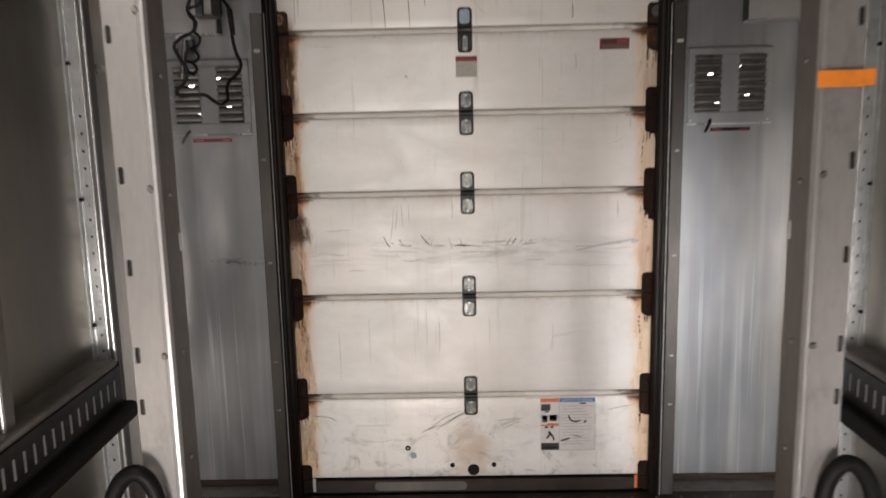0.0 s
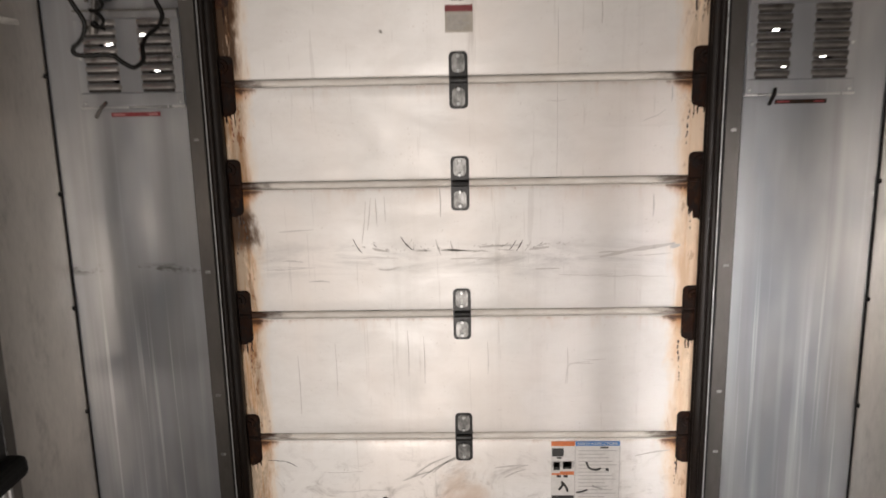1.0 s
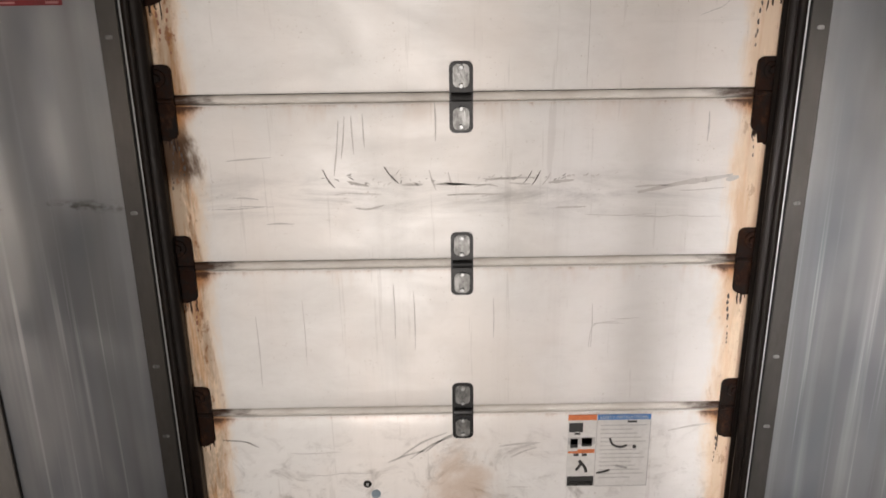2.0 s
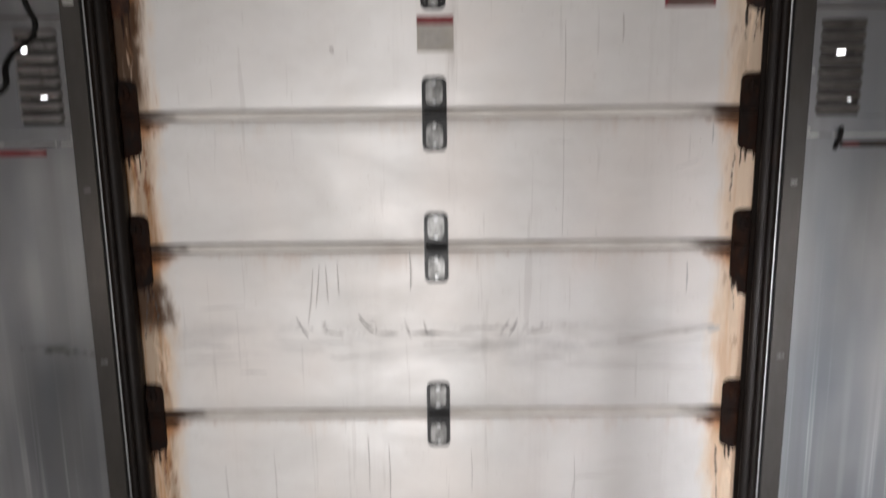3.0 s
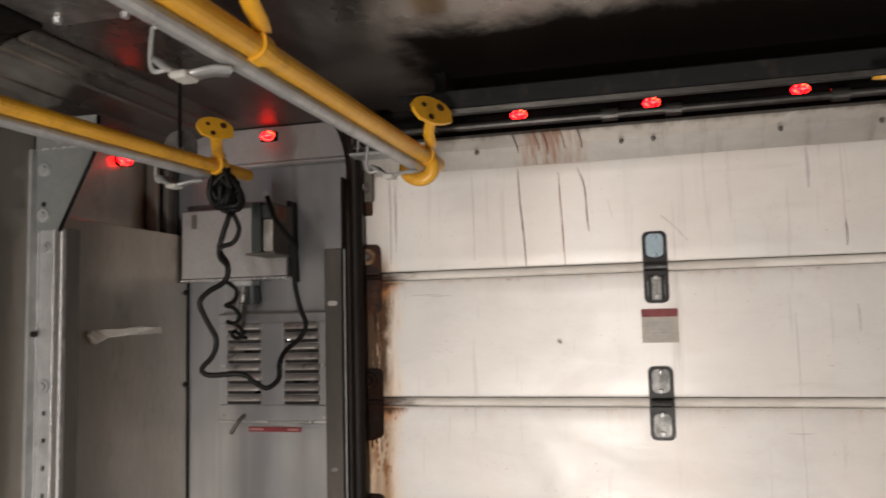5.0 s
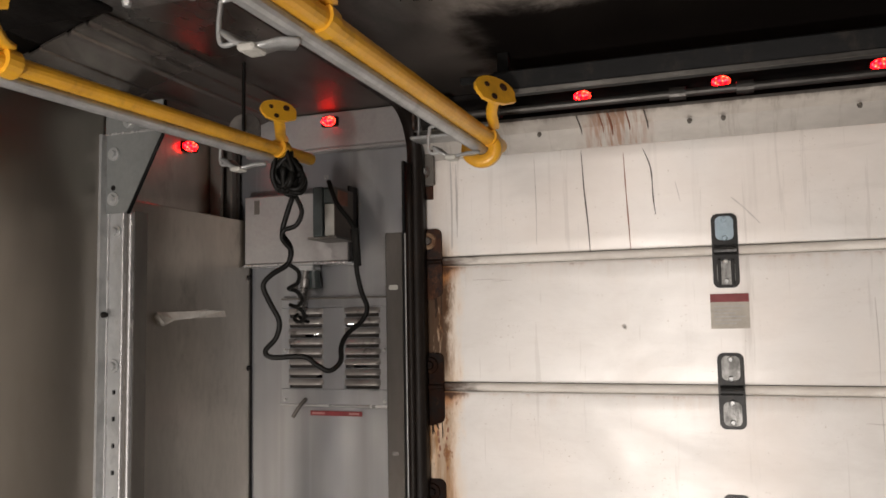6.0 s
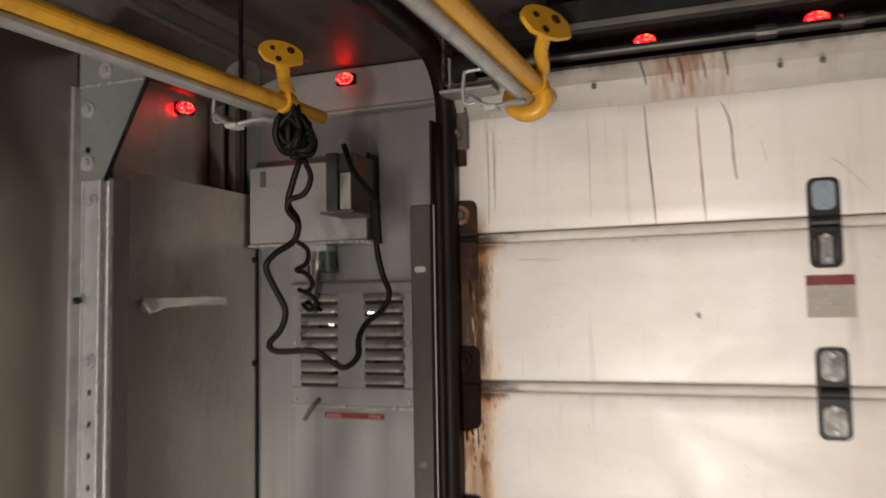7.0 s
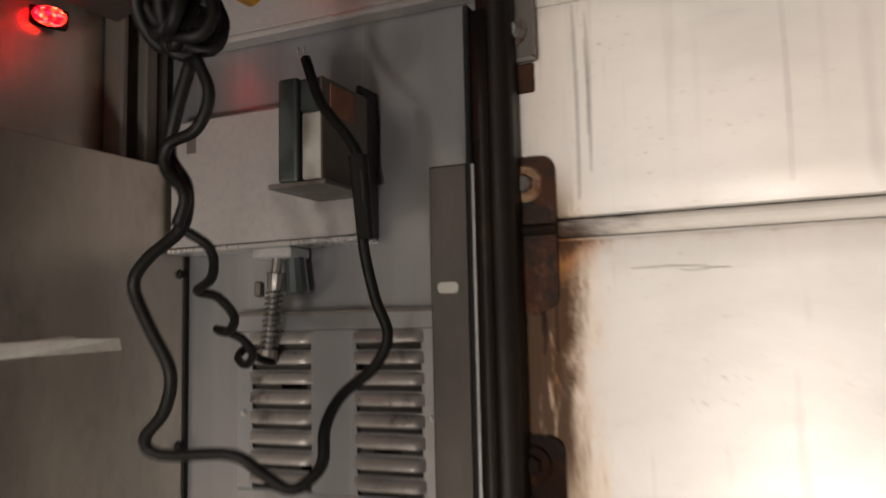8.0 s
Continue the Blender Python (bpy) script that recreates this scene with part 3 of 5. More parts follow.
for s in (-1, 1):
    part("kick_strip", sbox(bmesh.new(), s, 0.745, 1.272, 2.990, 2.9985, FZ, -0.058, 0.002), SEAL, wall_rear, "dark brown strip at the floor")
    # unseen black sheet added to close the space behind each vent
    part("duct_back", sbox(bmesh.new(), s, 0.86, 1.17, 3.058, 3.068, 1.44, 1.67), BLACK, wall_rear)

# folded flanges over the rear side panels
for s in (-1, 1):
    fl = struct("trim", sbox(bmesh.new(), s, 0.765, 1.277, 2.966, 2.998, 2.090, 2.100, 0.003), BOXMETAL, "folded aluminium flange above the rear panel", "trim")
    part("upper_sheet", sbox(bmesh.new(), s, 0.765, 1.277, 2.970, 2.99, 2.100, 2.198, 0.003), BOXMETAL, fl)

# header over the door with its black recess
header = struct("header", made(-0.62, 0.88, 2.95, 2.975, 2.11, CZ, bevel=0.003), BLACK, "black header recess above the roll-up door", "header")

# side bays: perforated upright, gusset, splayed inner panel, shelf rail


def perforated_upright(s, y, label):
    """A folded upright whose perforated face looks forward, at depth y."""
    up = thing("shelf_upright", (sx(s, 1.28), y, FZ), label, "upright", "shelf uprights")
    holes, z = [], 1.4835
    while z > FZ + 0.02:
        holes.append((sx(s, 1.281), z, 0.0042, 0.0050))
        z -= 0.0572
    a, b = sorted((sx(s, 1.263), sx(s, 1.298)))
    part("face_plate", pierced(a, b, FZ, 1.88, y - 0.002, y + 0.002, holes), GALV, up)
    part("dark_core", sbox(bmesh.new(), s, 1.266, 1.296, y + 0.006, y + 0.010, FZ, 1.88), BLACK, up)
    part("outer_bead", sbox(bmesh.new(), s, 1.298, 1.306, y - 0.008, y + 0.006, FZ, 1.90, 0.003, 2), BRIGHT, up)
    part("wall_flange", sbox(bmesh.new(), s, 1.300, 1.3068, y - 0.030, y + 0.005, FZ, 2.05), GALV, up)
    part("inner_bead", sbox(bmesh.new(), s, 1.257, 1.263, y - 0.008, y + 0.006, FZ, 1.88, 0.0025, 2), BRIGHT, up)
    part("groove", sbox(bmesh.new(), s, 1.248, 1.257, y + 0.004, y + 0.008, FZ, 1.88), STRIP, up)
    part("edge_bead", sbox(bmesh.new(), s, 1.240, 1.248, y - 0.004, y + 0.010, FZ, 1.88, 0.0035, 2), BRIGHT, up)
    part("return_flange", sbox(bmesh.new(), s, 1.240, 1.244, y + 0.010, y + 0.050, FZ, 1.88), STRIP, up)
    for zz in (1.54, 1.835, 1.19, 0.85):
        bm = rod(bmesh.new(), (sx(s, 1.281), y - 0.002, zz), (sx(s, 1.281), y - 0.012, zz), 0.0095, 0.008, 6)
        part("bolt", rod(bm, (sx(s, 1.281), y - 0.002, zz), (sx(s, 1.281), y - 0.006, zz), 0.0140, None, 14), GALV, up)
    for zz in (1.652, 1.21, 0.78):
        part("screw", rod(bmesh.new(), (sx(s, 1.301), y - 0.018, zz), (sx(s, 1.289), y - 0.018, zz), 0.007, 0.005, 8), BLACK, up)
    return up


for s in (-1, 1):
    perforated_upright(s, 2.468, "galvanised perforated shelf upright on the side wall")
    perforated_upright(s, 1.79, "galvanised perforated shelf upright on the side wall")

    # gusset plate tying the upright to the roof
    g = thing("gusset_plate", (sx(s, 1.25), 2.458, 1.87), "grey steel gusset plate bolted to the upright and roof", "bracket", "gussets")
    prof = [(sx(s, d), z) for d, z in ((1.304, 1.875), (1.245, 1.875), (1.151, 2.052), (1.151, 2.118), (1.304, 2.118))]
    part("plate", plate(bmesh.new(), prof, 2.4545, 2.4595), GUSSET, g)
    part("fold_line", sbox(bmesh.new(), s, 1.155, 1.303, 2.452, 2.4545, 2.050, 2.054), BRIGHT, g)
    bm = bmesh.new()
    tube(bm, [(sx(s, 1.243), 2.458, 1.872), (sx(s, 1.149), 2.458, 2.050), (sx(s, 1.149), 2.458, 2.116)], 0.004, 6)
    part("dark_edge", bm, RUBBER, g)
    for d, z in ((1.280, 2.006), (1.280, 1.906), (1.240, 2.076)):
        bm = rod(bmesh.new(), (sx(s, d), 2.4545, z), (sx(s, d), 2.4455, z), 0.010, 0.008, 6)
        part("bolt", rod(bm, (sx(s, d), 2.4545, z), (sx(s, d), 2.4505, z), 0.015, None, 14), GALV, g)
    part("hole", rod(bmesh.new(), (sx(s, 1.281), 2.4555, 1.931), (sx(s, 1.281), 2.4535, 1.931), 0.006), BLACK, g)

    # inner lining panel between upright and rear corner
    p = thing("lining_panel", (sx(s, 1.28), 2.75, FZ), "dull grey metal lining panel screwed beside the rear corner", "panel", "lining panels")
    part("sheet", sbox(bmesh.new(), s, 1.276, 1.282, 2.515, 2.996, FZ, 1.912, 0.0015), ALU_SIDE, p)
    part("edge_return", sbox(bmesh.new(), s, 1.282, 1.318, 2.515, 2.522, FZ, 1.90), STRIP, p)
    part("corner_gap", sbox(bmesh.new(), s, 1.2732, 1.2758, 2.991, 2.998, FZ, 1.79), BLACK, p, "dark corner joint")
    for y, z in ((2.549, 1.483), (2.549, 1.82), (2.549, 1.10), (2.549, 0.75), (2.982, 1.753), (2.982, 1.50), (2.982, 1.135), (2.982, 0.76), (2.982, 0.40)):
        part("screw", rod(bmesh.new(), (sx(s, 1.276), y, z), (sx(s, 1.270), y, z), 0.008, 0.005, 8), BLACK if y > 2.9 else STRIP, p)

    # slotted shelf rail low on the side wall
    y0, y1 = 1.25, 2.422
    r = thing("shelf_rail", (sx(s, 1.25), (y0 + y1) / 2, 0.45), "worn steel shelf rail with slots above a black bumper", "shelf rail", "shelf rails")
    part("top_plate", sbox(bmesh.new(), s, 1.214, 1.318, y0, y1, 0.642, 0.672, 0.012, 3), RAILTOP, r, "scuffed rounded steel top")
    part("slot_band_top", sbox(bmesh.new(), s, 1.212, 1.220, y0, y1, 0.608, 0.645), RAILMETAL, r)
    part("slot_band_foot", sbox(bmesh.new(), s, 1.212, 1.220, y0, y1, 0.515, 0.546), RAILMETAL, r)
    y = y1
    while y > y0 + 0.04:
        part("slot_web", sbox(bmesh.new(), s, 1.2122, 1.2142, max(y - 0.035, y0), y, 0.546, 0.608), RAILMETAL, r)
        y -= 0.0511
    part("backing", sbox(bmesh.new(), s, 1.2148, 1.219, y0, y1, 0.547, 0.607), GALV, r, "pale inner channel behind the slots")
    part("bumper", sbox(bmesh.new(), s, 1.168, 1.238, y0, y1 + 0.036, 0.452, 0.514, 0.02, 3), RUBBER, r, "black rubber bumper")
    part("end_cap", sbox(bmesh.new(), s, 1.212, 1.318, y1, y1 + 0.005, 0.515, 0.66), RAILMETAL, r)

# posts beside the aisle
for s in (-1, 1):
    p = thing("aisle_post", (sx(s, 0.63), 1.36, FZ), "pale grey folded metal post from floor to roof" + (" and orange tape" if s > 0 else ""), "post", "aisle posts")
    # folded section: web, rounded nose, return
    ring = [(0.668, 1.296), (0.668, 1.290), (0.606, 1.288), (0.598, 1.284), (0.592, 1.285), (0.589, 1.292), (0.593, 1.300), (0.598, 1.315),
            (0.6005, 1.390), (0.606, 1.390), (0.606, 1.318), (0.604, 1.300)]
    bm = bmesh.new()
    lo = [bm.verts.new((sx(s, d), y, FZ)) for d, y in ring]
    hi = [bm.verts.new((sx(s, d), y, CZ)) for d, y in ring]
    k = len(ring)
    for i in range(k):
        bm.faces.new((lo[i], lo[(i + 1) % k], hi[(i + 1) % k], hi[i]))
    bm.faces.new(lo), bm.faces.new(hi[::-1])
    part("section", bm, ALU_POST, p)
    part("nose", rod(bmesh.new(), (sx(s, 0.5985), 1.2945, FZ), (sx(s, 0.5985), 1.2945, CZ), 0.0095, None, 16), GALV, p, "polished rounded edge")
    part("chipped_spot", sbox(bmesh.new(), s, 0.5925, 0.5945, 1.379, 1.391, 1.215, 1.250, 0.0008), PALE, p, "pale chip on the edge")
    # aisle side in a darker brown than the front
    part("aisle_face", sbox(bmesh.new(), s, 0.5945, 0.5975, 1.304, 1.391, FZ, CZ), POST_SIDE, p, "dark brown face towards the aisle")
    part("outer_flange", sbox(bmesh.new(), s, 0.664, 0.670, 1.296, 1.40, FZ, CZ), ALU_POST, p)
    for z in (0.63, 0.928, 1.031, 1.20, 1.371, 1.62, 1.75):
        part("slot", sbox(bmesh.new(), s, 0.652, 0.664, 1.2885, 1.2935, z - 0.017, z + 0.017, 0.004, 2), RAILMETAL, p)
    for z in (1.029, 1.346, 1.66, 0.72):
        part("bolt", rod(bmesh.new(), (sx(s, 0.606), 1.288, z), (sx(s, 0.606), 1.281, z), 0.0075, 0.005, 8), STRIP, p)
    for z in (0.80, 1.02, 1.33, 1.55):
        part("side_rivet", rod(bmesh.new(), (sx(s, 0.5955), 1.35, z), (sx(s, 0.590), 1.35, z), 0.006, 0.004, 8), STRIP, p)
    # black grab loop at hip height
    h = thing("grab_loop", (sx(s, 0.66), 1.26, 0.5), "black rubber-coated tubular loop fixed to the aisle post", "grab handle", "grab loops")
    loop = glide([(sx(s, 0.73), 1.262, 0.46), (sx(s, 0.732), 1.258, 0.66), (sx(s, 0.715), 1.255, 0.765), (sx(s, 0.672), 1.252, 0.812),
                  (sx(s, 0.636), 1.255, 0.775), (sx(s, 0.625), 1.258, 0.66), (sx(s, 0.625), 1.262, 0.46)], 6)
    part("tube", tube(bmesh.new(), loop, 0.016, 10), RUBBER, h)
    for d in (0.73, 0.625):
        part("mount", sbox(bmesh.new(), s, d - 0.014, d + 0.014, 1.262, 1.292, 0.44, 0.49, 0.004), BLACK, h)

tape = thing("orange_tape", (sx(1, 0.63), 1.286, 1.515), "bright orange tape strip stuck across the post", "tape")
bm = bmesh.new()
box(bm, 0.716, 0.800, 1.2805, 1.2835, 1.500, 1.529, 0.0008)
part("strip", bm, ORANGE, tape)
part("wrap", made(0.800, 0.817, 1.281, 1.2845, 1.502, 1.531, bevel=0.0008), ORANGE, tape)

# ---- roll-up door ----
J = (0.341, 0.753, 1.161, 1.464, 1.770)
X0, X1 = -0.600, 0.862
EDGES = (-0.022, *J, 2.0375)
door = thing("roll_up_door", (XC, DY, FZ), "white roll-up rear door, grimy, with rust at the roller plates", "roll-up door")


def slat(z0, z1):
    """One slat with rolled upper and lower edges."""
    prof = [(DY + 0.022, z0 + 0.012), (DY + 0.007, z0 + 0.012), (DY + 0.002, z0 + 0.0135), (DY, z0 + 0.018)]
    k = 8
    for i in range(1, k):
        t = i / k
        prof.append((DY - 0.0016 * math.sin(math.pi * t), z0 + 0.018 + (z1 - z0 - 0.034) * t))
    prof += [(DY, z1 - 0.016), (DY + 0.002, z1 - 0.012), (DY + 0.007, z1 - 0.0105), (DY + 0.022, z1 - 0.0105)]
    bm = bmesh.new()
    a = [bm.verts.new((X0, y, z)) for y, z in prof]
    b = [bm.verts.new((X1, y, z)) for y, z in prof]
    for i in range(len(prof) - 1):
        f = bm.faces.new((a[i], b[i], b[i + 1], a[i + 1]))
        f.smooth = 2 < i < len(prof) - 4
    bm.faces.new((a[-1], b[-1], b[0], a[0]))
    # end caps on vertices of their own, so that the face stays flat from side to side
    for x, flip in ((X0, 1), (X1, -1)):
        bm.faces.new([bm.verts.new((x, y, z)) for y, z in prof][::flip])
    return bm


for z0, z1 in zip(EDGES, EDGES[1:]):
    part("slat", slat(z0, z1), DOOR, door)
for z in J:
    bm = rod(bmesh.new(), (X0 + 0.05, DY + 0.0085, z), (X1 - 0.05, DY + 0.0105, z), 0.0100, None, 14)
    part("joint_bead", bm, BEAD, door)
    part("joint_backing", made(X0, X1, DY + 0.017, DY + 0.021, z - 0.02, z + 0.02), STRIP, door)
# unseen black sheet added so no outside glow leaks past the slats
part("gap_blocker", made(X0 - 0.03, X1 + 0.03, DY + 0.03, DY + 0.04, FZ, 2.134), BLACK, door, "dark sheet added behind the slats to block the gaps")
# leaning top slat where the curtain starts to curl over
bm = bmesh.new()
prof = [(DY - 0.0012, 2.024), (DY - 0.030, 2.066), (DY - 0.070, 2.086), (DY - 0.066, 2.094), (DY - 0.020, 2.076), (DY + 0.018, 2.0265)]
a = [bm.verts.new((X0 + 0.02, y, z)) for y, z in prof]
b = [bm.verts.new((X1 - 0.02, y, z)) for y, z in prof]
bm.faces.new(a), bm.faces.new(b[::-1])
for i in range(6):
    bm.faces.new((a[i], b[i], b[(i + 1) % 6], a[(i + 1) % 6]))


def top_slat_metal():
    """Bare metal with grey weathering, drips from its upper edge and a patch of rust runs."""
    n = Nodes("stained_top_slat")
    x, y, z = n.axes()
    big, fine = n.noise(7, (0.5, 1, 1), 5, 0.65), n.noise(70, (0.4, 1, 1), 3)
    col = n.mix(n.ramp(big, 0.3, 0.7), (0.66, 0.64, 0.60), (0.46, 0.44, 0.41))
    runs = n.noise(26, (1, 0.12, 0.12), 5, 0.7, warp=0.1)
    col = n.mix(n.ramp(runs, 0.52, 0.70, 0.0, 0.5), col, (0.24, 0.21, 0.18))
    near = n.math("ADD", n.math("ABSOLUTE", n.math("ADD", x, 0.105)), n.math("MULTIPLY", n.math("SUBTRACT", big, 0.5), 0.10))
    spill = n.math("MULTIPLY", n.ramp(near, 0.10, 0.03), n.ramp(n.noise(40, (1, 0.10, 0.10), 4, 0.7), 0.40, 0.56))
    col = n.mix(n.math("MULTIPLY", spill, 0.75), col, (0.34, 0.16, 0.08))
    edge = n.ramp(n.math("ADD", z, n.math("MULTIPLY", n.noise(30, (1, 0.3, 0.3), 5, 0.7), 0.03)), 2.094, 2.106)
    col = n.mix(n.math("MULTIPLY", edge, 0.6), col, (0.10, 0.075, 0.055))
    n.bump(n.math("ADD", n.noise(5, (1, 1, 1), 2), n.math("MULTIPLY", fine, 0.05)), 0.5, 0.006)
    return n.done(col, n.ramp(big, 0.3, 0.7, 0.30, 0.42), 0.6)


top = part("top_slat", bm, top_slat_metal(), door, "bare metal top slat with rust runs")
for x in (-0.185, -0.135, -0.115, -0.075, -0.035):
    bm = bmesh.new()
    tube(bm, [(x, DY - 0.0695, 2.085), (x + 0.004, DY - 0.0300, 2.0645), (x + 0.006, DY + 0.001, 2.031)], 0.0016 if x != -0.115 else 0.0028, 6)
    part("rust_run", bm, STREAK_RUST if x not in (-0.185, -0.035) else STREAK_DARK, top)
for x in (-0.28, 0.06, 0.131, 0.40, 0.60):
    part("rivet", rod(bmesh.new(), (x, DY - 0.026, 2.062), (x, DY - 0.032, 2.056), 0.006, 0.004, 8), STRIP, top)
# bottom seal
seal = part("bottom_seal", made(X0 + 0.075, X1 - 0.075, DY - 0.006, DY + 0.02, -0.076, -0.020, bevel=0.004), SEAL, door, "rust-stained angle along the bottom edge")
part("seal_lip", made(X0 + 0.02, X1 - 0.02, DY - 0.012, DY + 0.01, FZ + 0.001, -0.076, bevel=0.003), RUBBER, door, "black rubber lip")
part("scuffed_patch", plate(bmesh.new(), rounded(-0.28, 0.10, -0.066, -0.028, 0.018), DY - 0.0075, DY - 0.006), STRIP, seal)
for s in (-1, 1):
    part("tab", sbox(bmesh.new(), s, 0.655, 0.668, DY - 0.004, DY, -0.07, -0.01, 0.002), PALE if s < 0 else ORANGE_PRINT, door)

random.seed(4)
for s in (-1, 1):
    for k, z in enumerate((-0.02, *J)):
        bm = bmesh.new()
        a, b = sorted((sx(s, 0.668), sx(s, 0.737)))
        z0, z1 = (z - 0.05, z + 0.070) if k == 0 else (z - 0.088, z + 0.082)
        pts = rounded(a, b, z0, z1, 0.016, 4)
        dip = 0.034 if (s > 0 and k == 3) else 0.006
        foot = [(a + (b - a) * u, z0 - dip * math.sin(math.pi * u) * random.uniform(0.5, 1.1)) for u in (0.3, 0.42, 0.56, 0.7)]
        pts = pts[:15] + foot + pts[15:]
        hinge = part("roller_plate", plate(bm, pts, DY - 0.006, DY - 0.0005), RUST if k == 5 else RUST_OILY, door, "dark rusted roller plate")
        part("knuckle", rod(bmesh.new(), (a + 0.002, DY - 0.006, z), (b, DY - 0.006, z), 0.0065, None, 10), RUST_OILY, hinge)
        xm = (a + b) / 2
        if k:
            zz = z + 0.052
            part("washer", rod(bmesh.new(), (xm, DY - 0.006, zz), (xm, DY - 0.010, zz), 0.021, 0.019, 16), (RUST_PALE if s < 0 else DULL) if k == 5 else RUST_OILY, hinge)
            part("bolt", rod(bmesh.new(), (xm, DY - 0.010, zz), (xm, DY - 0.016, zz), 0.0115, 0.009, 6), (RUST_MID if s < 0 else DULL) if k == 5 else RUST_OILY, hinge)
            part("axle", rod(bmesh.new(), (sx(s, 0.725), DY - 0.012, z), (sx(s, 0.775), DY - 0.012, z), 0.006, None, 8), BLACK, hinge)
    # top roller carrier
    c = part("roller_carrier", sbox(bmesh.new(), s, 0.682, 0.740, DY - 0.012, DY - 0.001, 1.960, 2.046, 0.005, 2), STRIP, door, "dark steel top roller carrier")
    part("bolt", rod(bmesh.new(), (sx(s, 0.711), DY - 0.012, 1.997), (sx(s, 0.711), DY - 0.024, 1.997), 0.012, 0.009, 8), GALV, c)
    part("washer", rod(bmesh.new(), (sx(s, 0.711), DY - 0.012, 1.997), (sx(s, 0.711), DY - 0.015, 1.997), 0.019, None, 16), RUST_MID, c)
    part("foot", sbox(bmesh.new(), s, 0.688, 0.734, DY - 0.006, DY - 0.001, 1.926, 1.960, 0.002), RUST, c)
    part("arm_plate", sbox(bmesh.new(), s, 0.600, 0.712, 2.800, 2.862, 2.060, 2.068, 0.002), GALV if s < 0 else STRIP, c)
    part("arm_rod", rod(bmesh.new(), (sx(s, 0.700), 2.83, 2.066), (sx(s, 0.700), 2.83, 2.14), 0.005, None, 8), GALV, c)
    for d in (0.684, 0.738):
        part("side_lip", sbox(bmesh.new(), s, d - 0.002, d + 0.002, DY - 0.022, DY - 0.011, 1.964, 2.048), STRIP, c)

# centre hinges
for k, z in enumerate(J):
    a, b = 0.0945, 0.1495
    h = part("centre_hinge", plate(bmesh.new(), rounded(a, b, z - 0.083, z + 0.081, 0.014), DY - 0.004, DY - 0.0005), LATCH_BLACK, door, "black-edged centre hinge with scuffed plates")
    part("upper_leaf", plate(bmesh.new(), rounded(a + 0.0085, b - 0.0085, z + 0.022, z + 0.075, 0.012), DY - 0.007, DY - 0.004), LATCH_NEW if k == 4 else LATCH_PAD, h, "clean bluish zinc leaf" if k == 4 else "")
    part("lower_leaf", plate(bmesh.new(), rounded(a + 0.0085, b - 0.0085, z - 0.076, z - 0.024, 0.012), DY - 0.007, DY - 0.004), LATCH_PAD, h)
    part("knuckle", rod(bmesh.new(), (a + 0.004, DY - 0.008, z), (b - 0.004, DY - 0.008, z), 0.010, None, 12), LATCH_BLACK, h)
    for dz in (0.068, 0.026, -0.026, -0.068):
        part("bolt", rod(bmesh.new(), (0.122, DY - 0.007, z + dz), (0.122, DY - 0.0125, z + dz), 0.0062, 0.0045, 8), LATCH_NEW if k == 4 and dz > 0 else GALV, h)
    if k == 4:
        for xx in (0.108, 0.136):
            part("lower_rib", made(xx - 0.0035, xx + 0.0035, DY - 0.011, DY - 0.007, z - 0.076, z - 0.020, bevel=0.0015), LATCH_BLACK, h)

# lock holes in the bottom slat
for x, z, r in ((0.128, 0.020, 0.024), (0.042, 0.041, 0.010), (0.212, 0.041, 0.010), (-0.139, 0.118, 0.011)):
    bm = rod(bmesh.new(), (x, DY - 0.0035, z), (x, DY + 0.012, z), r, None, 18)
    part("lock_hole", bm, BLACK, door, "black lock hole")
part("bright_plug", rod(bmesh.new(), (-0.117, DY - 0.004, 0.086), (-0.117, DY + 0.004, 0.086), 0.013, None, 16), LATCH_NEW, door, "bright hole plug")
part("lock_bolt", rod(bmesh.new(), (-0.139, DY - 0.006, 0.118), (-0.139, DY - 0.003, 0.118), 0.004, None, 8), GALV, door)


def mark(pts, w, material, parent):
    """A thin flat drip or scratch on the door face."""
    line = glide([(x, 0, z) for x, z in pts], 4)
    bm, rows = bmesh.new(), []
    for i, p in enumerate(line):
        d = (line[min(i + 1, len(line) - 1)] - line[max(i - 1, 0)]).normalized()
        s2 = Vector((d.z, 0, -d.x)) * w * (0.35 + 0.65 * math.sin(math.pi * (i + 0.5) / len(line))) * random.uniform(0.7, 1.2)
        rows.append([bm.verts.new((v.x, DY - 0.0022, v.z)) for v in (p - s2, p + s2)])
    for a, b in zip(rows, rows[1:]):
        bm.faces.new((a[0], a[1], b[1], b[0]))
    return part("scratch" if material is not STREAK_RUST else "rust_drip", bm, material, parent)


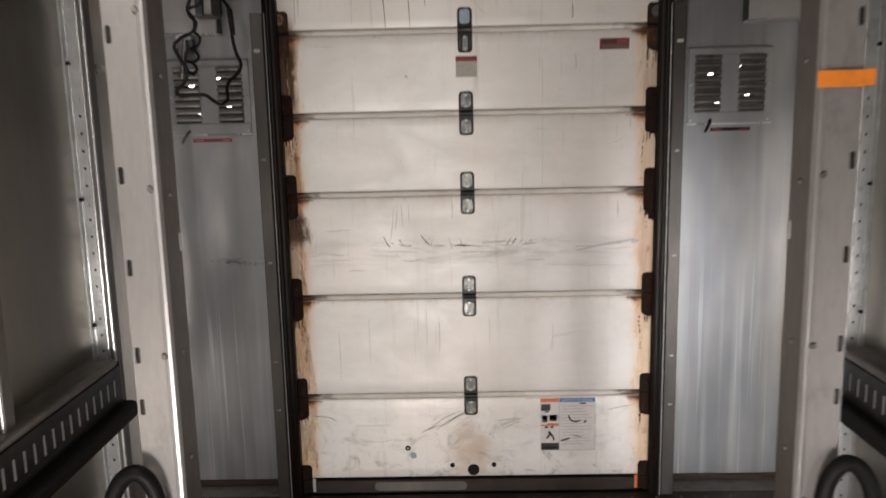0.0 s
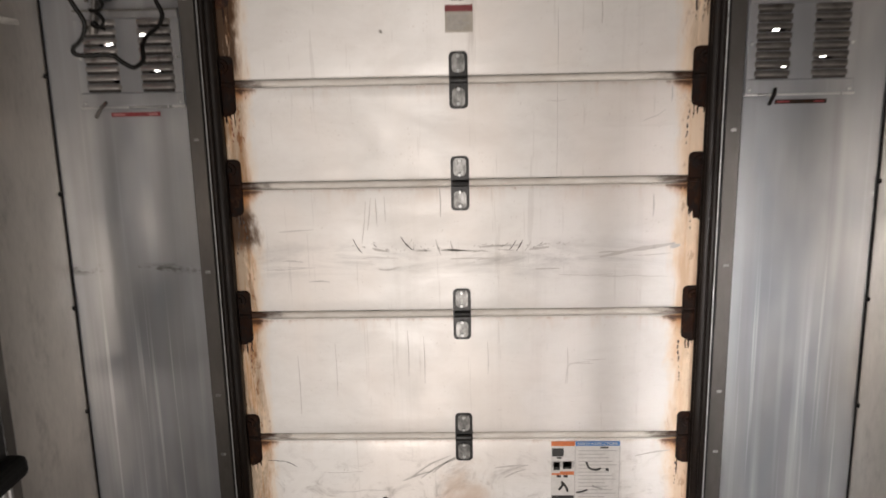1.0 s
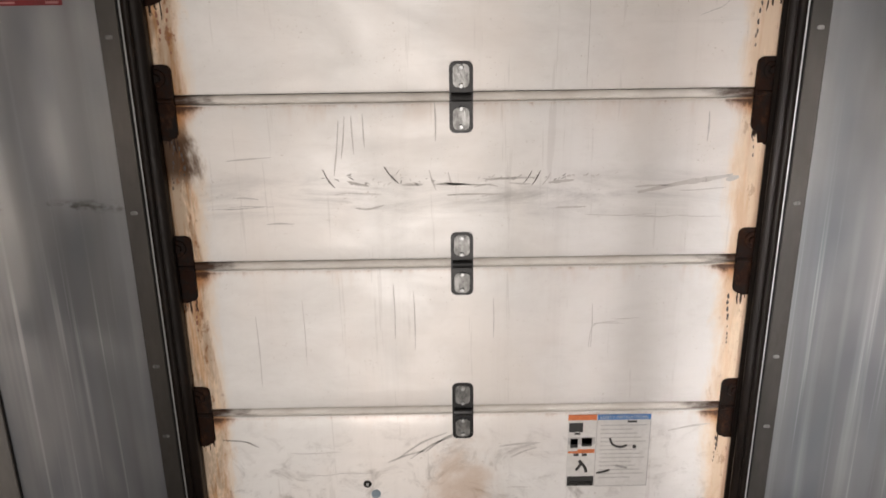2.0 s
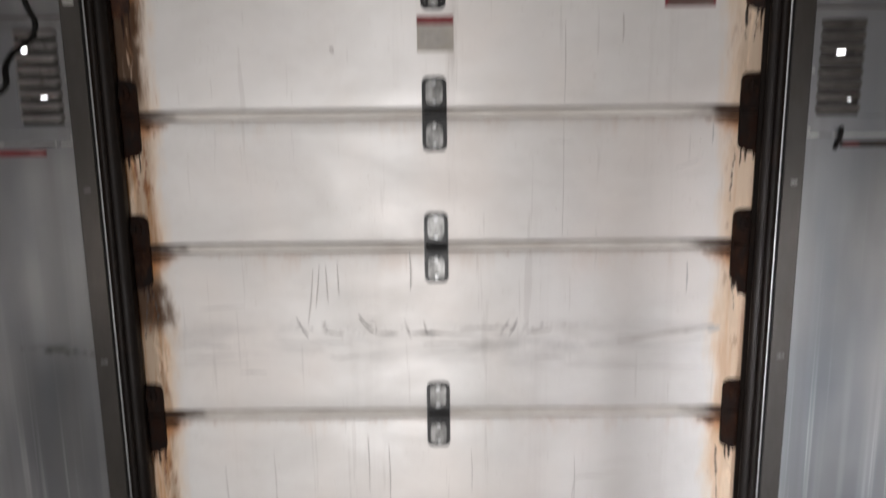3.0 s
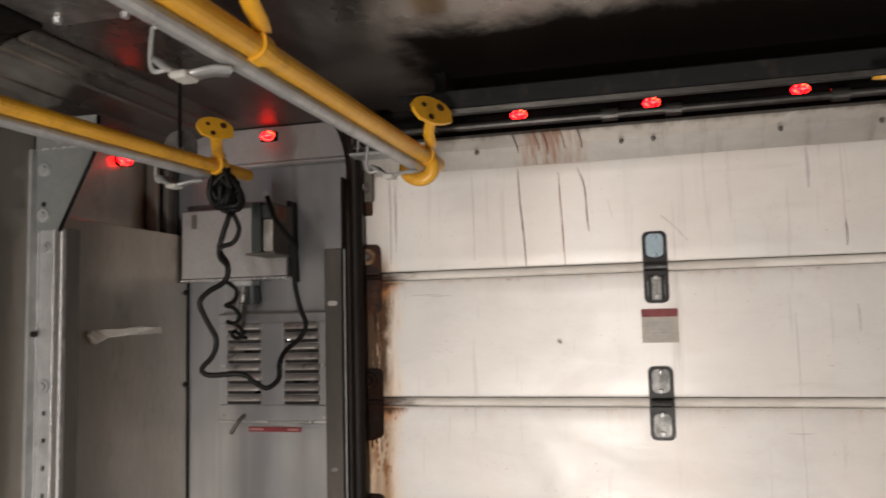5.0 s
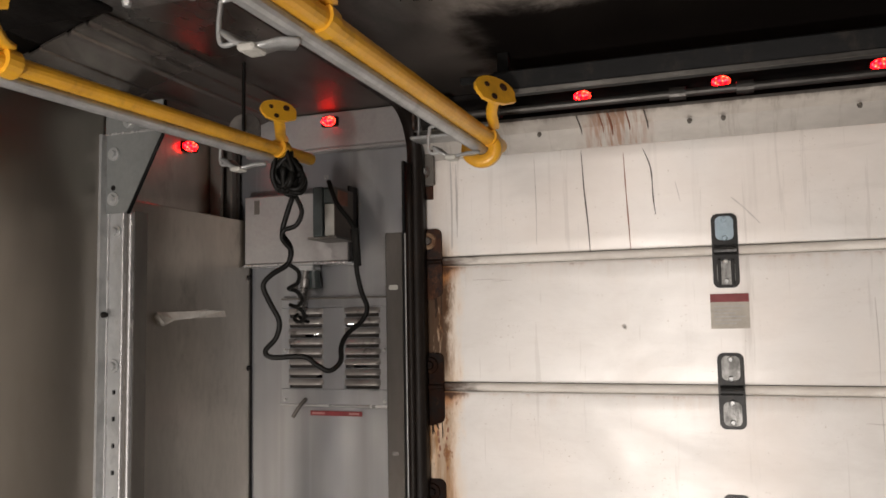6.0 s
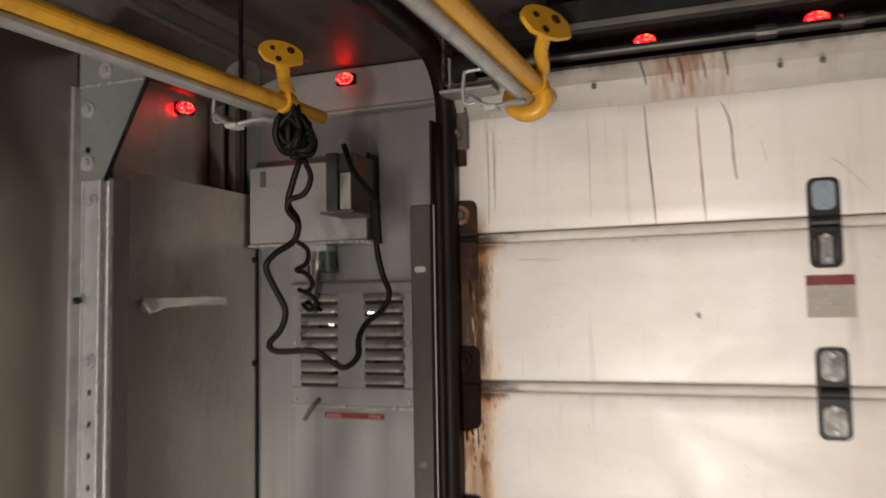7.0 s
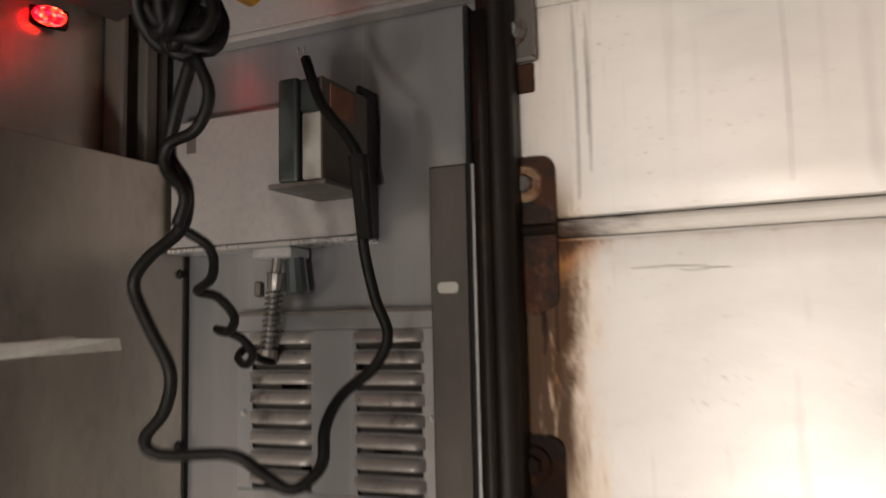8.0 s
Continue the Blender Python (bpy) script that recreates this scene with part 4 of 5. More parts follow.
mark([(-0.187, 2.018), (-0.183, 1.93), (-0.176, 1.84), (-0.173, 1.777)], 0.0016, STREAK_DARK, door)
mark([(-0.090, 2.004), (-0.087, 1.92), (-0.084, 1.85), (-0.081, 1.779)], 0.0015, STREAK_RUST, door)
mark([(-0.046, 2.012), (-0.030, 1.965), (-0.027, 1.90), (-0.023, 1.858)], 0.0014, STREAK_DARK, door)
mark([(0.022, 1.93), (0.032, 1.885)], 0.0010, STREAK_PALE, door)
mark([(0.139, 1.887), (0.165, 1.862), (0.196, 1.826)], 0.0016, STREAK_PALE, door)
for x, z0, z1, m, w in ((-0.512, 2.02, 1.80, STREAK_PALE, 0.003), (-0.498, 2.01, 1.83, STREAK_PALE, 0.002), (-0.50, 1.98, 1.87, STREAK_PALE, 0.0012), (0.452, 2.02, 1.93, STREAK_PALE, 0.004),
                        (0.520, 2.02, 1.80, STREAK_PALE, 0.0009), (0.522, 1.86, 1.80, STREAK_DARK, 0.0012), (-0.30, 2.01, 1.80, STREAK_PALE, 0.001), (0.757, 2.01, 1.86, STREAK_PALE, 0.0016),
                        (0.535, 1.675, 1.615, STREAK_PALE, 0.0022), (0.41, 1.66, 1.48, STREAK_PALE, 0.001), (0.41, 1.45, 1.18, STREAK_PALE, 0.0009), (0.742, 1.44, 1.39, STREAK_PALE, 0.002),
                        (0.700, 1.12, 1.05, STREAK_PALE, 0.0022), (-0.28, 0.66, 0.48, STREAK_PALE, 0.001), (-0.40, 0.62, 0.42, STREAK_PALE, 0.0014), (-0.05, 0.70, 0.55, STREAK_PALE, 0.0012), (0.00, 0.68, 0.52, STREAK_PALE, 0.0012),
                        (0.20, 0.66, 0.55, STREAK_PALE, 0.001), (0.45, 0.64, 0.52, STREAK_PALE, 0.0012), (0.06, 1.15, 1.06, STREAK_PALE, 0.002)):
    mark([(x, z0), (x + 0.002, (z0 + z1) / 2), (x + 0.001, z1)], w, m, door)
# scrawl-like scratches at load height
for x, z, dx, dz, m, w in ((-0.165, 1.11, -0.016, -0.13, STREAK_PALE, 0.0016), (-0.150, 1.12, -0.012, -0.10, STREAK_PALE, 0.0015), (-0.135, 1.12, 0.003, -0.09, STREAK_PALE, 0.0014), (-0.108, 1.125, 0.002, -0.08, STREAK_PALE, 0.0012),
                           (-0.208, 0.995, 0.026, -0.045, STREAK_DARK, 0.0016), (-0.062, 1.000, 0.034, -0.042, STREAK_DARK, 0.0018), (0.045, 0.99, 0.016, -0.05, STREAK_PALE, 0.002), (0.09, 0.985, 0.01, -0.035, STREAK_PALE, 0.002),
                           (0.29, 0.985, -0.02, -0.03, STREAK_DARK, 0.0014), (0.31, 0.985, -0.02, -0.035, STREAK_DARK, 0.0014), (0.335, 0.98, -0.02, -0.03, STREAK_PALE, 0.0014), (0.18, 0.965, 0.12, 0.004, STREAK_PALE, 0.003),
                           (0.33, 0.955, 0.06, 0.006, STREAK_PALE, 0.004), (-0.15, 0.965, 0.05, -0.012, STREAK_PALE, 0.003), (-0.02, 0.955, 0.05, 0.0, STREAK_PALE, 0.003), (0.08, 0.958, 0.05, -0.004, STREAK_PALE, 0.003)):
    mark([(x, z), (x + dx * 0.4, z + dz * 0.5), (x + dx, z + dz)], w, m, door)
for x, n_, h, w, m in ((-0.205, 5, 0.034, 0.0010, STREAK_GREY), (-0.150, 4, 0.022, 0.0012, STREAK_PALE), (-0.105, 5, 0.026, 0.0012, STREAK_PALE), (-0.050, 5, 0.030, 0.0010, STREAK_GREY), (0.005, 4, 0.018, 0.0014, STREAK_PALE),
                       (0.16, 6, 0.016, 0.0014, STREAK_PALE), (0.22, 6, 0.014, 0.0016, STREAK_PALE), (0.285, 7, 0.020, 0.0012, STREAK_GREY), (0.345, 6, 0.014, 0.0016, STREAK_PALE), (0.40, 4, 0.012, 0.0014, STREAK_PALE)):
    for i in range(n_):
        a, z = x + random.uniform(0.0, 0.012 * n_), 0.968 + random.uniform(-0.4, 0.4) * h
        b, c = random.uniform(-0.008, 0.014), random.uniform(-0.5, 0.5) * h
        mark([(a, z), (a + b * 0.6, z + c * 0.4), (a + b, z + c)], w * random.uniform(0.6, 1.5), m, door)
for i in range(16):
    x, z = random.uniform(-0.50, 0.66), random.gauss(0.925, 0.030)
    mark([(x, z), (x + 0.03, z + random.uniform(-0.004, 0.006)), (x + random.uniform(0.05, 0.12), z + random.uniform(-0.006, 0.010))], random.uniform(0.0008, 0.003), STREAK_PALE, door)
mark([(0.545, 0.928), (0.64, 0.948), (0.71, 0.958), (0.77, 0.968)], 0.007, STREAK_PALE, door)
mark([(0.755, 0.956), (0.785, 0.963)], 0.006, STREAK_PALE, door)
mark([(-0.52, 0.262), (-0.46, 0.256), (-0.425, 0.238)], 0.0012, STREAK_DARK, door)
for x, z, dx, dz in ((-0.05, 0.20, 0.13, 0.075), (-0.02, 0.195, 0.12, 0.07), (-0.08, 0.185, 0.10, 0.035), (0.02, 0.215, 0.09, 0.06), (0.24, 0.21, 0.09, 0.03), (0.22, 0.23, 0.10, 0.01), (0.25, 0.195, 0.07, 0.03), (0.67, 0.27, 0.11, 0.02)):
    mark([(x, z), (x + dx * 0.5, z + dz * 0.62), (x + dx, z + dz)], 0.0025, STREAK_PALE, door)
for x, z, r in ((-0.102, 1.606, 0.0055), (-0.099, 1.602, 0.004)):
    bm = plate(bmesh.new(), [(x + r * math.cos(i * 0.7) * random.uniform(0.7, 1.1), z + r * math.sin(i * 0.7) * random.uniform(0.7, 1.1)) for i in range(9)], DY - 0.0024, DY - 0.001)
    part("grime_spot", bm, STREAK_PALE, door)

# dark drips and blots beside the roller plates
for x, z0, n_, m in ((0.792, 0.655, 9, STREAK_DARK), (0.800, 0.245, 6, STREAK_DARK), (0.806, 1.06, 4, STREAK_DARK), (0.800, 1.675, 6, STREAK_DARK), (0.826, 1.672, 5, STREAK_DARK),
                     (-0.556, 1.065, 9, STREAK_DARK), (-0.540, 1.05, 5, STREAK_DARK), (-0.552, 1.375, 5, STREAK_RUST), (-0.530, 1.36, 6, STREAK_RUST), (-0.545, 0.66, 5, STREAK_RUST), (0.795, 1.36, 6, STREAK_DARK)):
    z = z0
    for i in range(n_):
        r = random.uniform(0.002, 0.0058) * (1.0 if i < 4 else 0.7)
        pts = [(x + r * 0.7 * math.cos(a) * random.uniform(0.5, 1.1), z + r * 1.7 * math.sin(a) * random.uniform(0.6, 1.1)) for a in [k * 0.785 for k in range(8)]]
        part("grime_spot", plate(bmesh.new(), pts, DY - 0.0026, DY - 0.0004), m, door)
        z -= random.uniform(0.008, 0.024)
        x += random.uniform(-0.004, 0.004)
for s in (-1, 1):
    for k, z in enumerate(J):
        for i in range(7 if k > 1 else 4):
            x0 = sx(s, random.uniform(0.670, 0.733))
            drop = random.uniform(0.010, 0.045) * (1.2 if k == 4 else 0.8)
            mark([(x0, z - 0.080), (x0 + random.uniform(-0.002, 0.002), z - 0.088 - drop * 0.5), (x0 + random.uniform(-0.003, 0.003), z - 0.088 - drop)], random.uniform(0.0012, 0.0034), CRUST, door)
for x, z, dx in ((-0.46, 1.722, 0.055), (-0.41, 1.719, 0.035), (0.50, 0.60, 0.05), (0.45, 0.585, 0.06), (-0.35, 0.22, 0.10), (-0.30, 0.15, 0.13), (0.24, 0.10, 0.05), (0.38, 1.40, 0.04), (-0.49, 0.90, 0.06), (-0.44, 0.905, 0.08), (0.42, 0.875, 0.12), (0.60, 0.865, 0.11)):
    mark([(x, z), (x + dx * 0.4, z + dx * random.uniform(-0.05, 0.05)), (x + dx * 0.8, z + dx * random.uniform(-0.05, 0.05)), (x + dx * 1.4, z)], 0.0010, STREAK_PALE, door)
mark([(0.66, 1.335), (0.685, 1.345), (0.705, 1.352), (0.725, 1.368)], 0.001, STREAK_PALE, door)
mark([(0.445, 0.52), (0.452, 0.575), (0.475, 0.588), (0.52, 0.592)], 0.0012, STREAK_PALE, door)

# stickers on the door
YS = DY - 0.0022
lab = thing("warning_sticker", (0.126, YS, 1.60), "small clouded sticker with a faded red heading", "sticker")
part("film", made(0.086, 0.166, YS - 0.0006, YS, 1.598, 1.656), CLOUDY, lab)
part("heading", made(0.086, 0.166, YS - 0.0009, YS, 1.656, 1.674), RED_PRINT, lab, "faded red heading")
for i in range(6):
    part("text_bar", made(0.093, 0.158 - 0.01 * (i % 3), YS - 0.001, YS - 0.0006, 1.645 - i * 0.0075, 1.648 - i * 0.0075), GREY_INK, lab)
lab = thing("red_warning_label", (0.679, YS, 1.687), "dark red rectangular warning label on the door", "sticker")
part("film", made(0.624, 0.734, YS - 0.0006, YS, 1.687, 1.727), LABEL_RED, lab)
part("picture_bar", made(0.690, 0.729, YS - 0.0010, YS - 0.0006, 1.707, 1.722), worn("pink_print", (0.26, 0.07, 0.075), (0.22, 0.05, 0.06), (0.4, 0.5), size=60), lab)
part("text_bar", made(0.631, 0.686, YS - 0.0010, YS - 0.0006, 1.710, 1.721), INK, lab)
part("text_bar", made(0.631, 0.729, YS - 0.0010, YS - 0.0006, 1.691, 1.703), TAN, lab)
lab = thing("instruction_sheet", (0.51, YS, 0.10), "white printed safety sheet with orange and blue headings", "sticker")
part("paper", made(0.402, 0.622, YS - 0.0006, YS, 0.100, 0.306), WHITE_PRINT, lab)
part("orange_heading", made(0.402, 0.478, YS - 0.0009, YS, 0.306, 0.322), ORANGE_PRINT, lab)
part("blue_heading", made(0.480, 0.622, YS - 0.0009, YS, 0.306, 0.322), BLUE_PRINT, lab)


def lettering(text, x, y, z, wide, tall, material, parent):
    """Flat letters on a face that looks forward, drawn to the given width and height."""
    cu = bpy.data.curves.new("lettering", "FONT")
    cu.body, cu.size = text, 1.0
    ob = bpy.data.objects.new("lettering", cu)
    me = bpy.data.meshes.new_from_object(ob)
    bpy.data.objects.remove(ob)
    bpy.data.curves.remove(cu)
    xs, ys = [v.co.x for v in me.vertices], [v.co.y for v in me.vertices]
    for v in me.vertices:
        v.co = (x + (v.co.x - min(xs)) / (max(xs) - min(xs)) * wide, y, z + (v.co.y - min(ys)) / (max(ys) - min(ys)) * tall)
    bm = bmesh.new()
    bm.from_mesh(me)
    bpy.data.meshes.remove(me)
    return part("lettering", bm, material, parent)


lettering("SAFETY INSTRUCTIONS", 0.486, YS - 0.0013, 0.3092, 0.128, 0.0090, WHITE_PRINT, lab)
YB0, YB1 = YS - 0.0012, YS - 0.0006
for x0, x1, z0, z1, m in ((0.405, 0.442, 0.270, 0.298, INK), (0.420, 0.436, 0.262, 0.268, INK), (0.404, 0.476, 0.232, 0.254, GREY_INK), (0.410, 0.430, 0.222, 0.250, INK), (0.440, 0.468, 0.226, 0.252, INK), (0.430, 0.476, 0.210, 0.217, ORANGE_PRINT),
                          (0.404, 0.476, 0.205, 0.211, ORANGE_PRINT), (0.420, 0.434, 0.196, 0.204, INK), (0.442, 0.456, 0.196, 0.204, INK), (0.405, 0.477, 0.102, 0.132, INK), (0.408, 0.474, 0.112, 0.116, GREY_INK), (0.412, 0.47, 0.104, 0.107, GREY_INK)):
    part("print_block", made(x0, x1, YB0, YB1, z0, z1), m, lab)
bm = tube(bmesh.new(), glide([(0.428, YB1, 0.152), (0.440, YB1, 0.170), (0.436, YB1, 0.182), (0.452, YB1, 0.160), (0.456, YB1, 0.146)], 4), 0.004, 5)
part("figure_mark", bm, INK, lab)
for pts in (((0.515, 0.250), (0.524, 0.230), (0.545, 0.222), (0.562, 0.228)), ((0.484, 0.142), (0.505, 0.146), (0.520, 0.152)), ((0.535, 0.165), (0.558, 0.158), (0.566, 0.156))):
    part("worn_mark", tube(bmesh.new(), glide([(x, YB1, z) for x, z in pts], 4), 0.0032, 5), INK if pts[0][0] < 0.53 else GREY_INK, lab)
part("worn_mark", made(0.578, 0.588, YB0, YB1, 0.218, 0.228), INK, lab)
part("worn_mark", made(0.560, 0.585, YB0, YB1, 0.297, 0.303), INK, lab)
for i in range(14):
    part("text_bar", made(0.490, 0.612 - 0.012 * ((i * 7) % 4), YB0 + 0.0003, YB1, 0.288 - i * 0.0125, 0.2905 - i * 0.0125), GREY_INK, lab)
bm = bmesh.new()
for x0, x1, z0, z1 in ((0.621, 0.623, 0.099, 0.306), (0.480, 0.622, 0.099, 0.101), (0.478, 0.480, 0.1, 0.306)):
    box(bm, x0, x1, YB0, YB1, z0, z1)
part("border_line", bm, GREY_INK, lab)

# ---- jambs and tracks ----
for s in (-1, 1):
    j = thing("door_jamb", (sx(s, 0.776), 2.92, FZ), "dull steel door jamb strip with small white slots", "door jamb", "door jambs")
    part("strip", sbox(bmesh.new(), s, 0.753, 0.799, 2.847, 2.853, FZ, 1.843, 0.002), JAMB, j)
    part("side_return", sbox(bmesh.new(), s, 0.793, 0.799, 2.853, 2.999, FZ, 1.843), JAMB, j)
    for z in (0.31, 0.51, 0.909, 1.308, 1.708):
        big = z > 1.6
        hw, hh = (0.012, 0.006) if big else (0.008, 0.0045)
        part("slot", plate(bmesh.new(), [(sx(s, 0.778) + u, v) for u, v in rounded(-hw, hw, z - hh, z + hh, hh * 0.8)], 2.8455, 2.8475), PALE if big else LATCH_PAD, j, "pale slot" if big else "")
    part("bright_edge", sbox(bmesh.new(), s, 0.7455, 0.7525, 2.843, 2.90, FZ, 2.02, 0.002), BEAM, j)
    part("edge_line", rod(bmesh.new(), (sx(s, 0.7445), 2.8435, FZ), (sx(s, 0.7445), 2.8435, 1.84), 0.0022, None, 8), GALV, j, "worn bright edge")
    t = thing("door_track", (sx(s, 0.735), 2.88, FZ), "black greasy steel track curving up to the roof", "door track", "door tracks")
    R = 0.13
    line = [Vector((sx(s, 0.722), 2.868, z)) for z in (FZ, 0.5, 1.0, 1.5, 1.9, 2.01)]
    line += [Vector((sx(s, 0.722), 2.868 - R + R * math.cos(a), 2.025 + R * math.sin(a))) for a in [radians(v) for v in range(10, 91, 10)]]
    line += [Vector((sx(s, 0.722), y, 2.155)) for y in (2.5, 2.0, 1.2, 0.4)]
    u = 0.017
    part("channel", sweep(bmesh.new(), line, [(-u, -0.018), (u, -0.018), (u, -0.013), (-u + 0.004, -0.013), (-u + 0.004, 0.013), (u, 0.013), (u, 0.018), (-u, 0.018)]), TRACK, t)
    part("front_lip", sweep(bmesh.new(), [p + Vector((0, 0, 0)) for p in line[:6]], [(0.008 * v + (0.012 if s < 0 else -0.012), w * 0.007 - 0.020) for v, w in ((-1, -1), (1, -1), (1, 1), (-1, 1))]), TRACK, t)
    for y in (2.1, 1.2):
        part("hanger", sbox(bmesh.new(), s, 0.716, 0.728, y - 0.015, y + 0.015, 2.17, CZ), TRACK, t)

# ---- gear over the door ----
bm = made(-0.330, 0.700, 2.640, 2.690, 2.104, 2.150, bevel=0.004)
beam = solid("spring_beam", bm, BEAM, "dark grey steel beam across the roof above the door", "beam")
part("lower_lip", made(-0.330, 0.700, 2.634, 2.640, 2.096, 2.106, bevel=0.001), SHAFT, beam)
for x in (-0.315, 0.685):
    part("hanger", made(x - 0.012, x + 0.012, 2.672, 2.688, 2.150, CZ), RUBBER, beam)
part("rear_rail", made(-0.42, 0.70, 2.70, 2.715, 2.150, 2.165, bevel=0.002), BEAM, beam)
shaft = thing("spring_shaft", (XC, 2.85, 2.105), "grimy torsion shaft running above the door", "spring shaft")
part("shaft", rod(bmesh.new(), (-0.58, 2.85, 2.118), (0.84, 2.85, 2.118), 0.0095, None, 12), SHAFT, shaft)
for x in (-0.40, 0.02, 0.16, 0.50):
    part("collar", rod(bmesh.new(), (x, 2.85, 2.118), (x + 0.035, 2.85, 2.118), 0.015, None, 14), SHAFT, shaft)
for s in (-1, 1):
    part("end_bracket", sbox(bmesh.new(), s, 0.700, 0.706, 2.80, 2.975, 2.085, CZ, 0.002), RUST_MID, shaft)
    part("end_drum", rod(bmesh.new(), (sx(s, 0.64), 2.85, 2.118), (sx(s, 0.69), 2.85, 2.118), 0.038, None, 20), BLACK, shaft)


def marker_light(m, label):
    ob = thing("marker_light", (0, 0, 0), label, "marker light", "red marker lights")
    part("base", made(-0.025, 0.025, -0.003, 0.012, -0.0135, 0.0135, bevel=0.004, seg=2), BLACK, ob)
    bm = bmesh.new()
    bmesh.ops.create_uvsphere(bm, u_segments=14, v_segments=8, radius=1.0, matrix=Matrix.LocRotScale((0, -0.004, 0), None, (0.0215, 0.013, 0.0135)))
    part("lens", bm, RED_GLOW, ob, "glowing red lens")
    ob.matrix_world = m
    return ob


first = marker_light(Matrix.Translation((-0.186, 2.944, 2.160)), "small lit red marker light above the door")
for x in (XC, 0.457, -0.878, 1.140):
    copy_thing(first, Matrix.Translation((x, 2.944, 2.160) if abs(x - XC) < 0.5 else (x, 2.962, 2.170)))
side_light = copy_thing(first, pose(-1.203, 2.791, 2.095, 0, 0, 62))
tagged(side_light, "small lit red marker light on the side wall")

# ---- louvred vents ----


def vent(s, gaps):
    v = thing("louvre_vent", (sx(s, 1.01), 2.99, 1.40), "aluminium vent cover with two banks of pressed louvres", "vent", "louvre vents")
    xs = sorted((sx(s, 0.852), sx(s, 1.172)))
    for z0, z1 in ((1.398, 1.446), (1.664, 1.690)):
        part("frame_bar", made(xs[0], xs[1], 2.986, 2.999, z0, z1, bevel=0.002), ALU, v)
    banks = [(sx(s, 0.875), sx(s, 0.980)), (sx(s, 1.043), sx(s, 1.150))]
    ups = sorted([xs[0], xs[1]] + [q for b in banks for q in b])
    for a, b in zip(ups[::2], ups[1::2]):
        part("mullion", made(a, b, 2.9865, 2.999, 1.446, 1.664), ALU, v)
    for a, b in (sorted(q) for q in banks):
        mid, n = (a + b) / 2, 8
        slots = [(mid, 1.664 - (i + 1) * 0.218 / n + 0.0098, (b - a) / 2 - 0.004, 0.0088) for i in range(n)]
        part("slotted_sheet", pierced(a, b, 1.446, 1.664, 2.9868, 2.9880, slots), ALU, v)
        # plate painted as slot shade, with holes that let the gaps show
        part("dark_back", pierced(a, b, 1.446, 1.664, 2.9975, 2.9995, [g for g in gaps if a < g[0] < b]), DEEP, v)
        n = 8
        for i in range(n):
            z = 1.664 - (i + 1) * 0.218 / n
            bm, rows = bmesh.new(), []
            # pressed hood: a sloping brow that runs out to a lip, open underneath, drawn in at both ends
            prof = [(0.0, 0.0268), (0.0026, 0.0260), (0.0062, 0.0236), (0.0098, 0.0194), (0.0120, 0.0156), (0.0127, 0.0126), (0.0120, 0.0106), (0.0102, 0.0100), (0.0092, 0.0116)]
            for u in (0.0, 0.003, 0.008, 0.016, 0.5, 0.984, 0.992, 0.997, 1.0):
                d = u if u < 0.5 else 1.0 - u
                x = a + (d if u < 0.5 else (b - a) - d) if u != 0.5 else mid
                sq = 1.0 if d >= 0.016 else max(0.04, math.sin(d / 0.016 * math.pi / 2) ** 0.7)
                rows.append([bm.verts.new((x, 2.9868 - y * sq, z + 0.015 + (h - 0.015) * (0.80 + 0.20 * sq))) for y, h in prof])
            for r0, r1 in zip(rows, rows[1:]):
                for q in range(len(prof) - 1):
                    f = bm.faces.new((r0[q], r0[q + 1], r1[q + 1], r1[q]))
                    f.smooth = True
            # the right vent takes the darker copy of the louvre metal
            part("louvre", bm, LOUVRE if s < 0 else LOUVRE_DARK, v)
    bm = made(xs[0] - 0.003, xs[1] + 0.003, 2.983, 2.999, 1.398, 1.405, bevel=0.002)
    part("lower_lip", bm, BRIGHT, v)
    bm = made(xs[0], xs[1], 2.984, 2.999, 1.687, 1.692, bevel=0.001)
    part("upper_lip", bm, STRIP, v)
    for x in (xs[0] + 0.012, xs[1] - 0.012):
        for z in (1.415, 1.55):
            part("rivet", rod(bmesh.new(), (x, 2.986, z), (x, 2.982, z), 0.005, 0.003, 8), BRIGHT, v)
    return v


